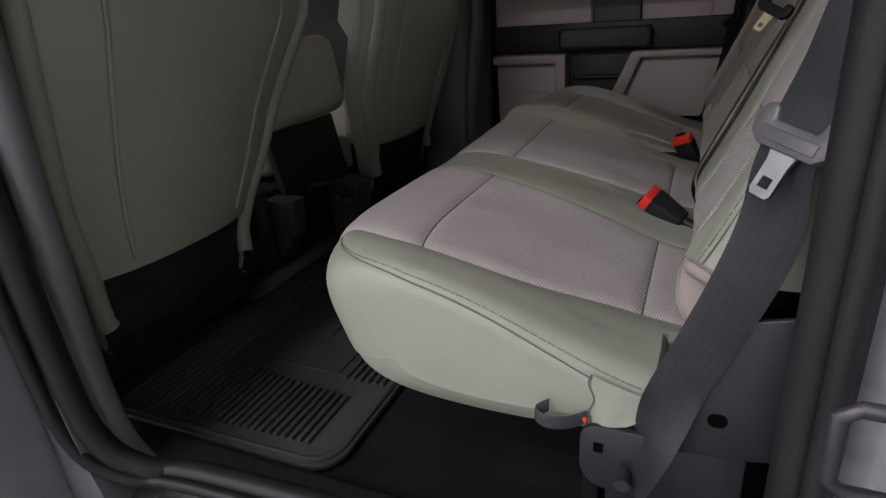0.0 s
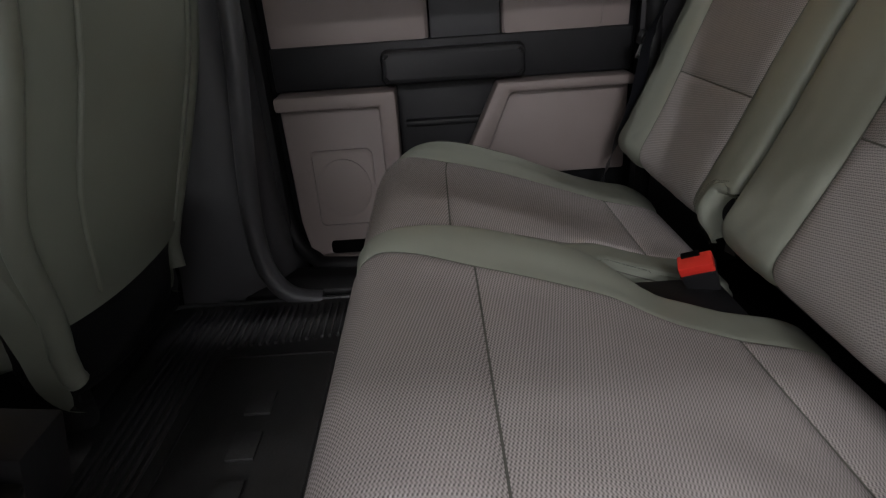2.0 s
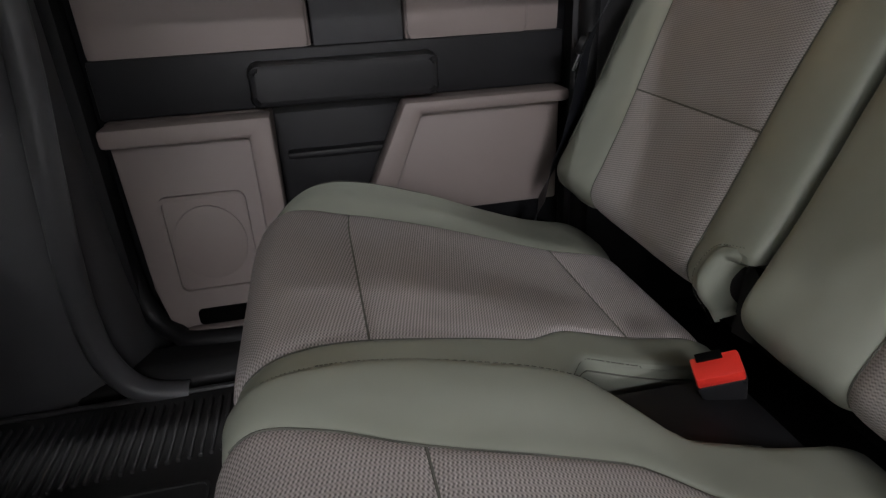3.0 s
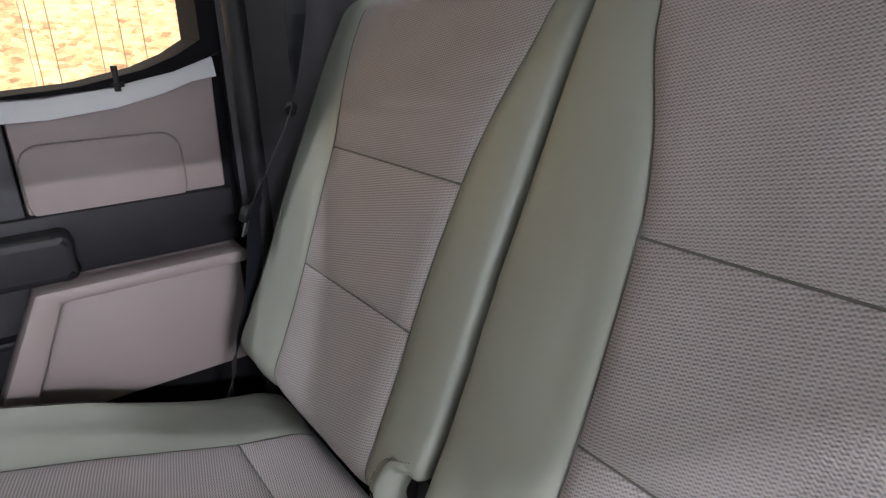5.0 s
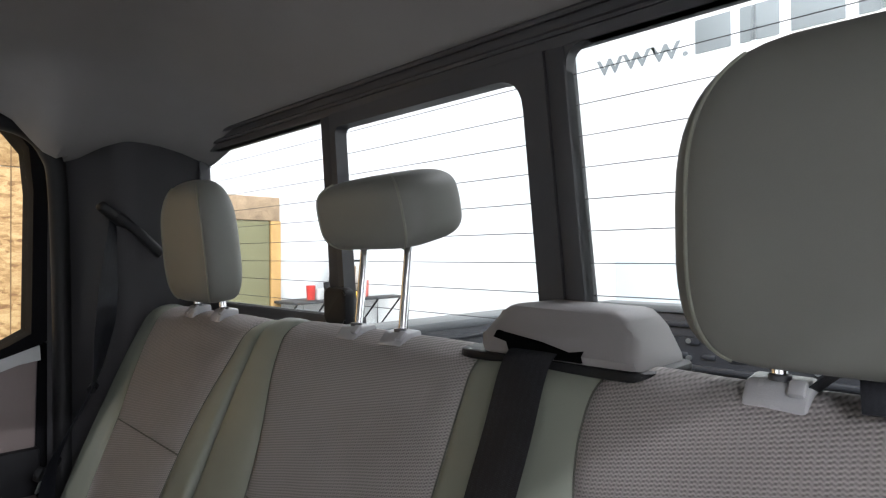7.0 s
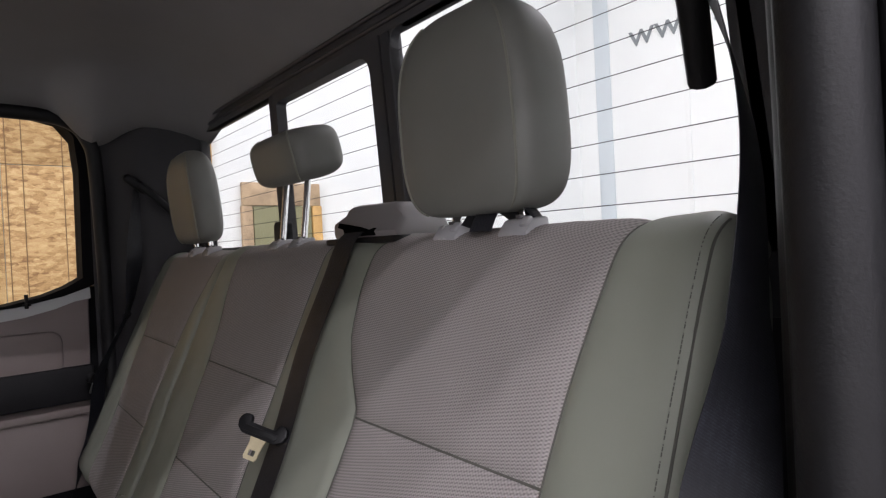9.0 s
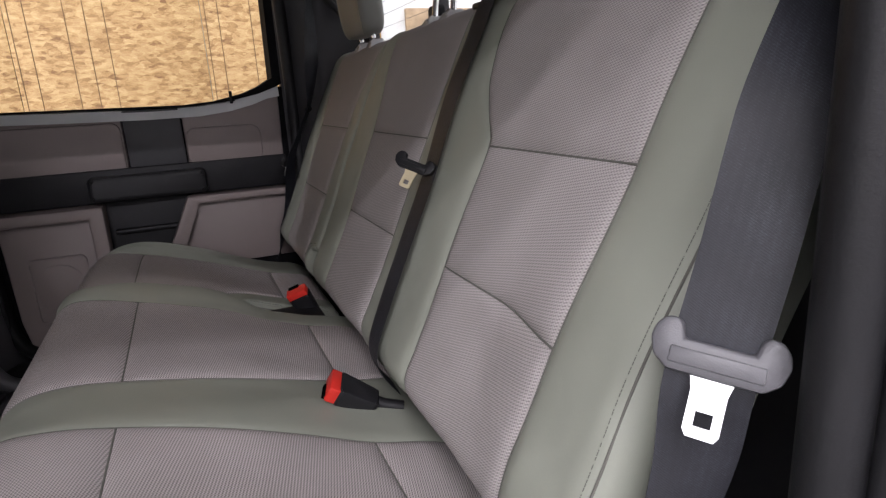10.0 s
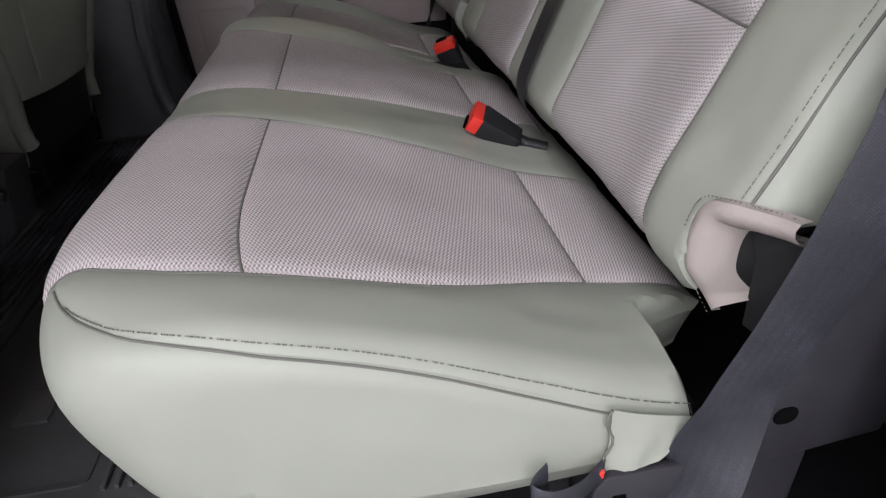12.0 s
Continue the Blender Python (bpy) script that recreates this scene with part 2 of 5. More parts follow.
def dashes(points, radius, length=0.0026, gap=0.0007):
    """Stitches along a line of points."""
    bm = bmesh.new()
    pts = [Vector(p) for p in points]
    walked, on = 0.0, 0.0
    for a, b in zip(pts, pts[1:]):
        span = (b - a).length
        while on < walked + span:
            f, g = (on - walked) / span, min(1.0, (on + length - walked) / span)
            tube([a.lerp(b, f), a.lerp(b, g)], radius, 4, bm)
            on += length + gap
        walked += span
    return bm


def prism(outline, axis, lo, hi, bevel=0.0, bm=None):
    """An outline of (u, v) pairs drawn out along an axis: x: (y, z); y: (x, z); z: (x, y)."""
    bm = bm or bmesh.new()

    def at(u, v, w):
        return {"x": (w, u, v), "y": (u, w, v), "z": (u, v, w)}[axis]

    lower = [bm.verts.new(at(u, v, lo)) for u, v in outline]
    upper = [bm.verts.new(at(u, v, hi)) for u, v in outline]
    n = len(outline)
    faces = [bm.faces.new(lower[::-1]), bm.faces.new(upper)]
    for k in range(n):
        faces.append(bm.faces.new((lower[k], lower[(k + 1) % n], upper[(k + 1) % n], upper[k])))
    bmesh.ops.recalc_face_normals(bm, faces=faces)
    if bevel:
        edges = list({e for f in faces for e in f.edges})
        bmesh.ops.bevel(bm, geom=edges, offset=bevel, segments=2, profile=0.5, affect="EDGES")
    return bm


def rounded(u0, u1, v0, v1, r, n=6):
    """A rectangle with round corners, as (u, v) pairs. r: one radius or four, from (u1, v1) on, anticlockwise."""
    rs = r if isinstance(r, (tuple, list)) else (r,) * 4
    out = []
    for (cu, cv, a0), q in zip(((u1, v1, 0), (u0, v1, 90), (u0, v0, 180), (u1, v0, 270)), rs):
        du, dv = (-q if cu == u1 else q), (-q if cv == v1 else q)
        for k in range(n + 1):
            a = radians(a0 + 90 * k / n)
            out.append((cu + du + q * math.cos(a), cv + dv + q * math.sin(a)))
    return out


def ring(outer, inner, axis, lo, hi, bm=None):
    """A frame between two outlines with equally many corners, drawn out along an axis."""
    bm = bm or bmesh.new()

    def at(u, v, w):
        return {"x": (w, u, v), "y": (u, w, v), "z": (u, v, w)}[axis]

    rows = [[bm.verts.new(at(u, v, w)) for u, v in o] for o, w in ((outer, lo), (outer, hi), (inner, hi), (inner, lo))]
    n = len(outer)
    for a, b in zip(rows, rows[1:] + rows[:1]):
        for k in range(n):
            bm.faces.new((a[k], a[(k + 1) % n], b[(k + 1) % n], b[k]))
    return bm


def grid(rows, bm=None, closed_u=False, closed_v=False):
    """A sheet through rows of points."""
    bm = bm or bmesh.new()
    vs = [[bm.verts.new(p) for p in row] for row in rows]
    nv, nu = len(vs), len(vs[0])
    for j in range(nv if closed_v else nv - 1):
        for i in range(nu if closed_u else nu - 1):
            bm.faces.new((vs[j][i], vs[j][(i + 1) % nu], vs[(j + 1) % nv][(i + 1) % nu], vs[(j + 1) % nv][i]))
    return bm


def ribbon(points, across, width, thick=0.0014, cols=6, sag=0.0):
    """Webbing along points; across: the direction of its width at each point. Bears UVs: across and metres along."""
    bm = bmesh.new()
    uv = bm.loops.layers.uv.new("UVMap")
    pts, sides = [], []
    base_pts, base_ac = [Vector(p) for p in points], [Vector(a).normalized() for a in across]
    steps = 10
    for k in range(len(base_pts) - 1):
        p0, p1, p2, p3 = (base_pts[max(0, min(len(base_pts) - 1, k + j))] for j in (-1, 0, 1, 2))
        for s in range(steps):
            t = s / steps
            pts.append(0.5 * (2 * p1 + (p2 - p0) * t + (2 * p0 - 5 * p1 + 4 * p2 - p3) * t * t + (3 * p1 - p0 - 3 * p2 + p3) * t**3))
            sides.append(base_ac[k].lerp(base_ac[k + 1], t).normalized())
    pts.append(base_pts[-1])
    sides.append(base_ac[-1])
    rows, run = [], 0.0
    for k, (p, a) in enumerate(zip(pts, sides)):
        d = (pts[min(k + 1, len(pts) - 1)] - pts[max(k - 1, 0)]).normalized()
        n = a.cross(d).normalized()
        if k:
            run += (p - pts[k - 1]).length
        loop = []
        for j in range(cols + 1):
            u = j / cols
            q = p + a * width * (u - 0.5) + n * (thick / 2 * min(1.0, 6 * u + 0.3, 6 * (1 - u) + 0.3) + sag * (1 - (2 * u - 1) ** 2))
            loop.append((q, u))
        for j in range(cols, -1, -1):
            u = j / cols
            q = p + a * width * (u - 0.5) - n * (thick / 2 * min(1.0, 6 * u + 0.3, 6 * (1 - u) + 0.3) - sag * (1 - (2 * u - 1) ** 2))
            loop.append((q, u))
        rows.append([(bm.verts.new(q), u, run) for q, u in loop])
    m = len(rows[0])
    for r, s in zip(rows, rows[1:]):
        for j in range(m):
            quad = (r[j], r[(j + 1) % m], s[(j + 1) % m], s[j])
            f = bm.faces.new([q[0] for q in quad])
            for lp, q in zip(f.loops, quad):
                lp[uv].uv = (q[1], q[2])
    bm.faces.new([q[0] for q in rows[0]][::-1])
    bm.faces.new([q[0] for q in rows[-1]])
    return bm


# ---- upholstery ----


def curve_at(pts, v):
    """A smooth closed line through (y, z) points, by their number."""
    n = len(pts)
    k = math.floor(v)
    t = v - k
    p0, p1, p2, p3 = (Vector(pts[(k + j) % n]) for j in (-1, 0, 1, 2))
    return 0.5 * (2 * p1 + (p2 - p0) * t + (2 * p0 - 5 * p1 + 4 * p2 - p3) * t * t + (3 * p1 - p0 - 3 * p2 + p3) * t**3)


def smooth_step(a, b, x):
    t = max(0.0, min(1.0, (x - a) / (b - a)))
    return t * t * (3 - 2 * t)


class Pad:
    """A stuffed body: a closed profile in y and z, drawn out along x with rounded ends."""

    def __init__(self, pts, x0, x1, r0=0.03, r1=0.03, corner0=None, corner1=None, reach=(0.0, 0.40), lift=None, notch=None, tuck=0.0, push=None, back=None):
        self.pts, self.x0, self.x1, self.r0, self.r1 = pts, x0, x1, r0, r1
        self.corner0, self.corner1, self.reach, self.lift, self.notch, self.tuck, self.push, self.back = corner0, corner1, reach, lift, notch, tuck, push, back
        self.centre = sum((Vector(p) for p in pts), Vector((0, 0))) / len(pts)

    def at(self, x, v):
        p = curve_at(self.pts, v)
        d = curve_at(self.pts, v + 0.02) - curve_at(self.pts, v - 0.02)
        inward = Vector((-d.y, d.x)).normalized()
        if inward.dot(self.centre - p) < 0:
            inward = -inward
        for gap, r in ((x - self.x0, self.r0), (self.x1 - x, self.r1)):
            if gap < r:
                p = p + inward * (r - math.sqrt(max(0.0, r * r - (r - gap) ** 2)))
        y, z = p
        for gap, r in ((x - self.x0, self.corner0), (self.x1 - x, self.corner1)):
            if r and gap < r[0]:
                y -= r[1] * (1 - math.sqrt(max(0.0, 1 - (1 - gap / r[0]) ** 2))) * smooth_step(*self.reach, y)
        if self.lift:
            up = self.lift(x, y, z)
            y -= self.tuck * up if z < 0.45 else 0.0
            z += up
        if self.push:
            y += self.push(x, z)
        if self.back:
            y = max(y, self.back(x, z))
        if self.notch:
            x += self.notch(x, y)
        return Vector((x, y, z))

    def normal(self, x, v):
        e = 0.004
        xa, xb = max(self.x0, x - e), min(self.x1, x + e)
        n = (self.at(xb, v) - self.at(xa, v)).cross(self.at(x, v + 0.05) - self.at(x, v - 0.05)).normalized()
        c = Vector((x, *self.centre))
        return n if n.dot(self.at(x, v) - c) > 0 else -n


def table_of(pairs):
    """A smooth line through (v, x) pairs."""
    n = len(pairs)
    slopes = [(b[1] - a[1]) / (b[0] - a[0]) for a, b in zip(pairs, pairs[1:])]
    tan = [slopes[0]] + [0.0 if p * q <= 0 else 2 * p * q / (p + q) for p, q in zip(slopes, slopes[1:])] + [slopes[-1]]

    def f(v):
        if v <= pairs[0][0]:
            return pairs[0][1]
        for k in range(n - 1):
            (a, p), (b, q) = pairs[k], pairs[k + 1]
            if v <= b:
                h, t = b - a, (v - a) / (b - a)
                return p + (q - p) * t * t * (3 - 2 * t) + h * t * (1 - t) * (tan[k] * (1 - t) - tan[k + 1] * t)
        return pairs[-1][1]

    return f


def panel(pad, left, right, v0, v1, nu=22, nv=26, puff=0.005, soft=0.007, seams="lrab", wrinkle=0.0):
    """One cover panel of a pad between two lines of x and two of the profile, puffed up between its seams."""
    left = table_of(left) if isinstance(left, list) else (lambda v, a=left: a)
    right = table_of(right) if isinstance(right, list) else (lambda v, a=right: a)
    rows = []
    for j in range(nv + 1):
        s = j / nv
        s = 0.35 * s + 0.65 * (0.5 - 0.5 * math.cos(math.pi * s))
        v = v0 + (v1 - v0) * s
        a, b = left(v), right(v)
        pa, pb = pad.at((a + b) / 2, v0), pad.at((a + b) / 2, v1)
        mid = pad.at((a + b) / 2, v)
        row = []
        for i in range(nu + 1):
            u = i / nu
            u = 0.35 * u + 0.65 * (0.5 - 0.5 * math.cos(math.pi * u))
            x = a + (b - a) * u
            gaps = []
            if "l" in seams:
                gaps.append(x - a)
            if "r" in seams:
                gaps.append(b - x)
            if "a" in seams:
                gaps.append((mid - pa).length)
            if "b" in seams:
                gaps.append((mid - pb).length)
            p = pad.at(x, v)
            h = puff + wrinkle * (noise.noise(p * 17) + 0.5 * noise.noise(p * 41))
            for g in gaps:
                h *= 1 - math.exp(-g / soft)
            row.append(p + pad.normal(x, v) * h)
        rows.append(row)
    return grid(rows)


def cap(pad, end, bulge=0.01, tips=(0.0, 8.5), n=110, m=16):
    """The end of a pad: a sheet between the two halves of the profile, which part at the tips."""
    x = pad.x0 if end == 0 else pad.x1
    out = -1 if end == 0 else 1
    whole = len(pad.pts)

    def even(v0, v1):
        fine = [pad.at(x, v0 + (v1 - v0) * k / 400) for k in range(401)]
        run = [0.0]
        for a, b in zip(fine, fine[1:]):
            run.append(run[-1] + (b - a).length)
        found, k = [], 0
        for i in range(n + 1):
            want = run[-1] * (0.5 - 0.5 * math.cos(math.pi * i / n))
            while k < 399 and run[k + 1] < want:
                k += 1
            found.append(fine[k].lerp(fine[k + 1], (want - run[k]) / max(1e-9, run[k + 1] - run[k])))
        return found

    upper, lower = even(tips[0], tips[1]), even(tips[0], tips[1] - whole)
    rows = []
    for i, (a, b) in enumerate(zip(upper, lower)):
        wide = smooth_step(0.0, 0.10, (a - b).length)
        row = []
        for j in range(m + 1):
            t = 0.5 - 0.5 * math.cos(math.pi * j / m)
            p = a.lerp(b, t)
            d = min(t, 1 - t) * (a - b).length
            row.append(p + Vector((out * bulge * wide * smooth_step(0.0, 0.07, d), 0, 0)))
        rows.append(row)
    bm = grid(rows)
    bmesh.ops.remove_doubles(bm, verts=bm.verts, dist=1e-5)
    return bm


def seam_line(pad, x, v0, v1, n=40, off=0.001):
    f = table_of(x) if isinstance(x, list) else (lambda v: x)
    out = []
    for k in range(n + 1):
        v = v0 + (v1 - v0) * k / n
        out.append(pad.at(f(v), v) + pad.normal(f(v), v) * off)
    return out


# ---- the cab shell ----
FLOOR = 0.06
MAT_Z = FLOOR + 0.012


def structure(ob, label, category):
    return tagged(ob, label, category, kind="structure")


def build_cab():
    # floor pan under the carpet
    f = structure(finish("cab_floor", block((1.52, 3.0, 0.05), (0, 1.05, FLOOR - 0.028), 0.01), carpet), "black carpeted floor of the truck cab", "floor")
    # sills under the doors
    for s, name in ((-1, "door_sill_left"), (1, "door_sill_right")):
        o = [(s * 0.700, FLOOR - 0.06), (s * 0.700, FLOOR + 0.02), (s * 0.725, FLOOR + 0.045), (s * 0.775, FLOOR + 0.045), (s * 0.80, FLOOR + 0.02), (s * 0.90, FLOOR - 0.01), (s * 0.93, FLOOR - 0.06), (s * 0.93, FLOOR - 0.25), (s * 0.70, FLOOR - 0.25)]
        structure(finish(name, prism(o, "y", -0.42, 2.3, 0.006), soft_black), "textured black plastic door sill plate", "sill")
    # rear wall of the cab under and around the window
    o = rounded(-0.86, 0.86, 0.0, 1.26, 0.03)
    i = rounded(-0.80, 0.80, 0.780, 1.200, 0.03)
    bm = ring(o, i, "y", -0.385, -0.367)
    structure(finish("wall_rear", bm, dark_trim), "dark steel and plastic rear wall of the truck cab", "wall")
    # roof and its lining
    rows = []
    for y in (-0.355, -0.33, -0.30, -0.26, -0.23, -0.20, -0.17, -0.14, -0.12, -0.10, -0.08, -0.06, -0.04, -0.02, 0.0, 0.1, 0.3, 0.6, 1.0, 1.5, 2.0, 2.44):
        row = []
        for k in range(65):
            x = -0.80 + 1.6 * k / 64
            back = max(0.0, min(1.0, (-0.10 - y) / 0.25))
            corner = 0.088 * smooth_step(0.50, 0.69, abs(x)) * smooth_step(0.0, -0.10, y) * (1 - 0.65 * back) * (1 - smooth_step(0.735, 0.765, abs(x)) * smooth_step(-0.125, -0.10, y))
            z = 1.255 - (0.082 * (abs(x) / 0.8) ** 4 + 0.012 * (abs(x) / 0.8) ** 2) * (1 - 0.8 * back) - 0.108 * back ** 2 - corner
            row.append((x, y, z))
        rows.append(row)
    low = grid(rows)
    structure(finish("ceiling_lining", low, headliner_cloth), "grey woven cloth headliner of the truck", "ceiling")
    structure(finish("roof", block((1.84, 3.0, 0.06), (0, 1.03, 1.31), 0.02), paint), "dark grey painted truck roof", "roof")


build_cab()

# ---- rear bench ----
CUSHION = [(-0.10, 0.272), (-0.07, 0.300), (0.010, 0.321), (0.09, 0.348), (0.18, 0.377), (0.274, 0.400), (0.340, 0.408), (0.388, 0.399), (0.410, 0.368), (0.400, 0.318), (0.370, 0.262), (0.298, 0.240), (0.13, 0.235), (-0.06, 0.250)]
BACK = [(-0.06, 0.350), (-0.040, 0.378), (-0.058, 0.420), (-0.080, 0.465), (-0.102, 0.515), (-0.131, 0.585), (-0.162, 0.655), (-0.198, 0.735), (-0.226, 0.794), (-0.246, 0.825), (-0.278, 0.836), (-0.308, 0.820), (-0.318, 0.76), (-0.285, 0.62), (-0.225, 0.47), (-0.165, 0.38), (-0.11, 0.350)]


def seam(seat, pad, x0, x1, v):
    """A sewn joint across a pad."""
    line = [pad.at(x0 + (x1 - x0) * k / 24, v) for k in range(25)]
    part("seam", tube([p + pad.normal(p.x, v) * 0.0002 for p in line], 0.0012, 6), thread, seat)


def long_seam(seat, pad, line, v0, v1):
    part("seam", tube(seam_line(pad, line, v0, v1, 50, 0.0001), 0.0011, 6), thread, seat)


def cushion_cover(seat, pad, inserts, welt0, welt1, front=(5, 5)):
    """Covers of a bench cushion. inserts: pairs of lines of x; welt0, welt1: lines of x of the side seams."""
    ends = [pad.x0] + [e for pair in inserts for e in pair] + [pad.x1]
    for k in range(0, len(ends), 2):
        welt = welt0 if k == 0 else welt1 if k == len(ends) - 2 else []
        if len(welt) > 2:
            # the roll on top and the strip outside its seam, which wraps round the front corner
            inner = table_of(ends[1] if k == 0 else ends[k])
            roll = (welt, ends[1]) if k == 0 else (ends[k], welt)
            part("bolster", panel(pad, *roll, 0.6, 7.25, 32, 80, 0.007, 0.020, "lr", 0.0022), vinyl, seat, "grey-green vinyl bolster")
            edge = welt + [(7.3, inner(7.3)), (9.6, inner(9.6))]
            strip = (pad.x0, edge) if k == 0 else (edge, pad.x1)
            part("side_strip", panel(pad, *strip, 0.6, 9.6, 26, 120, 0.0015, 0.004, "lr"), vinyl, seat)
        else:
            part("bolster", panel(pad, ends[k], ends[k + 1], 0.6, 9.6, 28, 64, 0.003, 0.006, "lr", 0.0018), vinyl, seat, "grey-green vinyl bolster")
    for (a, b), vf in zip(inserts, front):
        part("seat_panel", panel(pad, a, b, 2, vf, 30, 30, wrinkle=0.0016), cloth_flat, seat, "taupe woven cloth seat panel")
        part("rear_panel", panel(pad, a, b, 0.6, 2, 26, 12), cloth_flat, seat, "taupe woven cloth rear strip")
        part("front_panel", panel(pad, a, b, vf, 9.6, 26, 26), cloth_flat, seat, "taupe woven cloth front roll")
        fa, fb = table_of(a), table_of(b)
        for v in (2, vf):
            seam(seat, pad, fa(v) + 0.001, fb(v) - 0.001, v)
        for e in (a, b):
            long_seam(seat, pad, e, 0.6, 7.5)
    part("underside", panel(pad, pad.x0, pad.x1, 9.6, 14.6, 40, 60, 0.0, 0.01, ""), vinyl, seat)
    for end, welt in ((0, welt0), (1, welt1)):
        part("side_panel", cap(pad, end, 0.002), vinyl, seat, "smooth grey-green vinyl side panel")
        inward = 1 if end == 0 else -1
        part("seam", tube(seam_line(pad, [(v, x - inward * 0.0018) for v, x in welt], 1.0, 7.2, 60, 0.0006), 0.0009), thread, seat)
        part("stitching", dashes(seam_line(pad, [(v, x + inward * 0.0042) for v, x in welt], 1.0, 6.9, 90, 0.0026), 0.0006), thread, seat)


def lift_front(x, y, z):
    return 0.003 * math.sin((x + 0.7) * 9) * smooth_step(0.1, 0.3, y) + 0.013 * smooth_step(0.13, 0.195, x) * smooth_step(0.34, 0.38, z)


def bench_cushions():
    near = thing("rear_bench_cushion_wide", "grey-green vinyl and taupe cloth double bench cushion", "seat cushion")
    pad = Pad(CUSHION, -0.702, 0.206, 0.030, 0.014, (0.20, 0.096), (0.022, 0.008), lift=lift_front, notch=lambda x, y: -0.060 * smooth_step(0.02, 0.206, x) * smooth_step(0.145, 0.075, y), back=lambda x, z: -0.017 - 0.2 * smooth_step(-0.605, -0.540, x) - 0.003 * math.sin(95 * z))
    a = ([(0.6, -0.560), (2, -0.572), (4, -0.616), (5, -0.620), (5.5, -0.620), (6.25, -0.609), (6.7, -0.598), (7.25, -0.594), (9.6, -0.594)], [(0.6, -0.35), (2, -0.342), (3, -0.328), (5, -0.306), (6, -0.296), (7, -0.282), (9.6, -0.28)])
    b = ([(0.6, -0.15), (2, -0.166), (5, -0.186), (7, -0.184), (9.6, -0.185)], [(0.6, 0.094), (2, 0.103), (2.7, 0.106), (4.5, 0.119), (5, 0.125), (6, 0.146), (7, 0.160), (9.6, 0.165)])
    cushion_cover(near, pad, [a, b], [(1, -0.699), (2.2, -0.698), (3.2, -0.6965), (4.2, -0.695), (5.2, -0.6935), (5.8, -0.689), (6.4, -0.678), (6.65, -0.662), (6.9, -0.640), (7.25, -0.597)], [(1, 0.204), (7, 0.204)], (5.0, 5.06))
    # cover flap over the hinge with its strap and red release tab
    rows = []
    for j in range(9):
        row = []
        for i in range(11):
            u, w = i / 10, j / 8
            y = 0.042 - 0.060 * u + 0.004 * math.sin(9 * w) * u
            top, foot = 0.323 - 0.019 * u, 0.262 + 0.022 * u ** 1.5
            row.append((-0.7068 - 0.0035 * math.sin(math.pi * min(1.0, 1.3 * u)) * (0.4 + w) - 0.0015 * math.sin(14 * u + 5 * w) * w, y, top + (foot - top) * w))
        rows.append(row)
    part("hinge_flap", grid(rows), vinyl, near, "vinyl flap over the seat hinge")
    part("flap_seam", tube([(-0.7075, 0.0425 + 0.003 * math.sin(k), 0.324 - 0.0062 * k) for k in range(11)], 0.0010), thread, near)
    part("pull_strap", ribbon([(-0.711, 0.046, 0.275), (-0.722, 0.064, 0.272), (-0.726, 0.084, 0.272), (-0.720, 0.096, 0.276), (-0.712, 0.084, 0.282)], [(0.25, 0, 1)] * 5, 0.014, 0.002), webbing, near, "black loop of pull strap")
    part("release_tab", block((0.005, 0.007, 0.008), (-0.712, 0.049, 0.272), 0.0015), red_plastic, near, "small red release tab")
    far = thing("rear_bench_cushion_single", "grey-green vinyl and taupe cloth single bench cushion", "seat cushion")
    shape = [(y + 0.008 + 0.018 * smooth_step(0.0, 0.27, y) - 0.022 * smooth_step(0.30, 0.40, y), z - 0.012 * (1 - smooth_step(0.0, 0.3, y)) - 0.013) for y, z in CUSHION]
    pad = Pad(shape, 0.219, 0.70, 0.014, 0.018, (0.04, 0.016), (0.20, 0.070), notch=lambda x, y: 0.06 * smooth_step(0.37, 0.219, x) * smooth_step(0.15, 0.09, y))
    c = ([(0.6, 0.335), (2, 0.324), (5, 0.277), (7, 0.258), (9.6, 0.254)], [(0.6, 0.565), (2, 0.567), (5, 0.571), (6, 0.585), (6.7, 0.594), (7.25, 0.596), (9.6, 0.596)])
    cushion_cover(far, pad, [c], [(1, 0.221), (7, 0.221)], [(1, 0.698), (3.4, 0.697), (4.3, 0.695), (5.75, 0.690), (6.4, 0.678), (6.65, 0.662), (6.9, 0.638), (7.25, 0.599)])


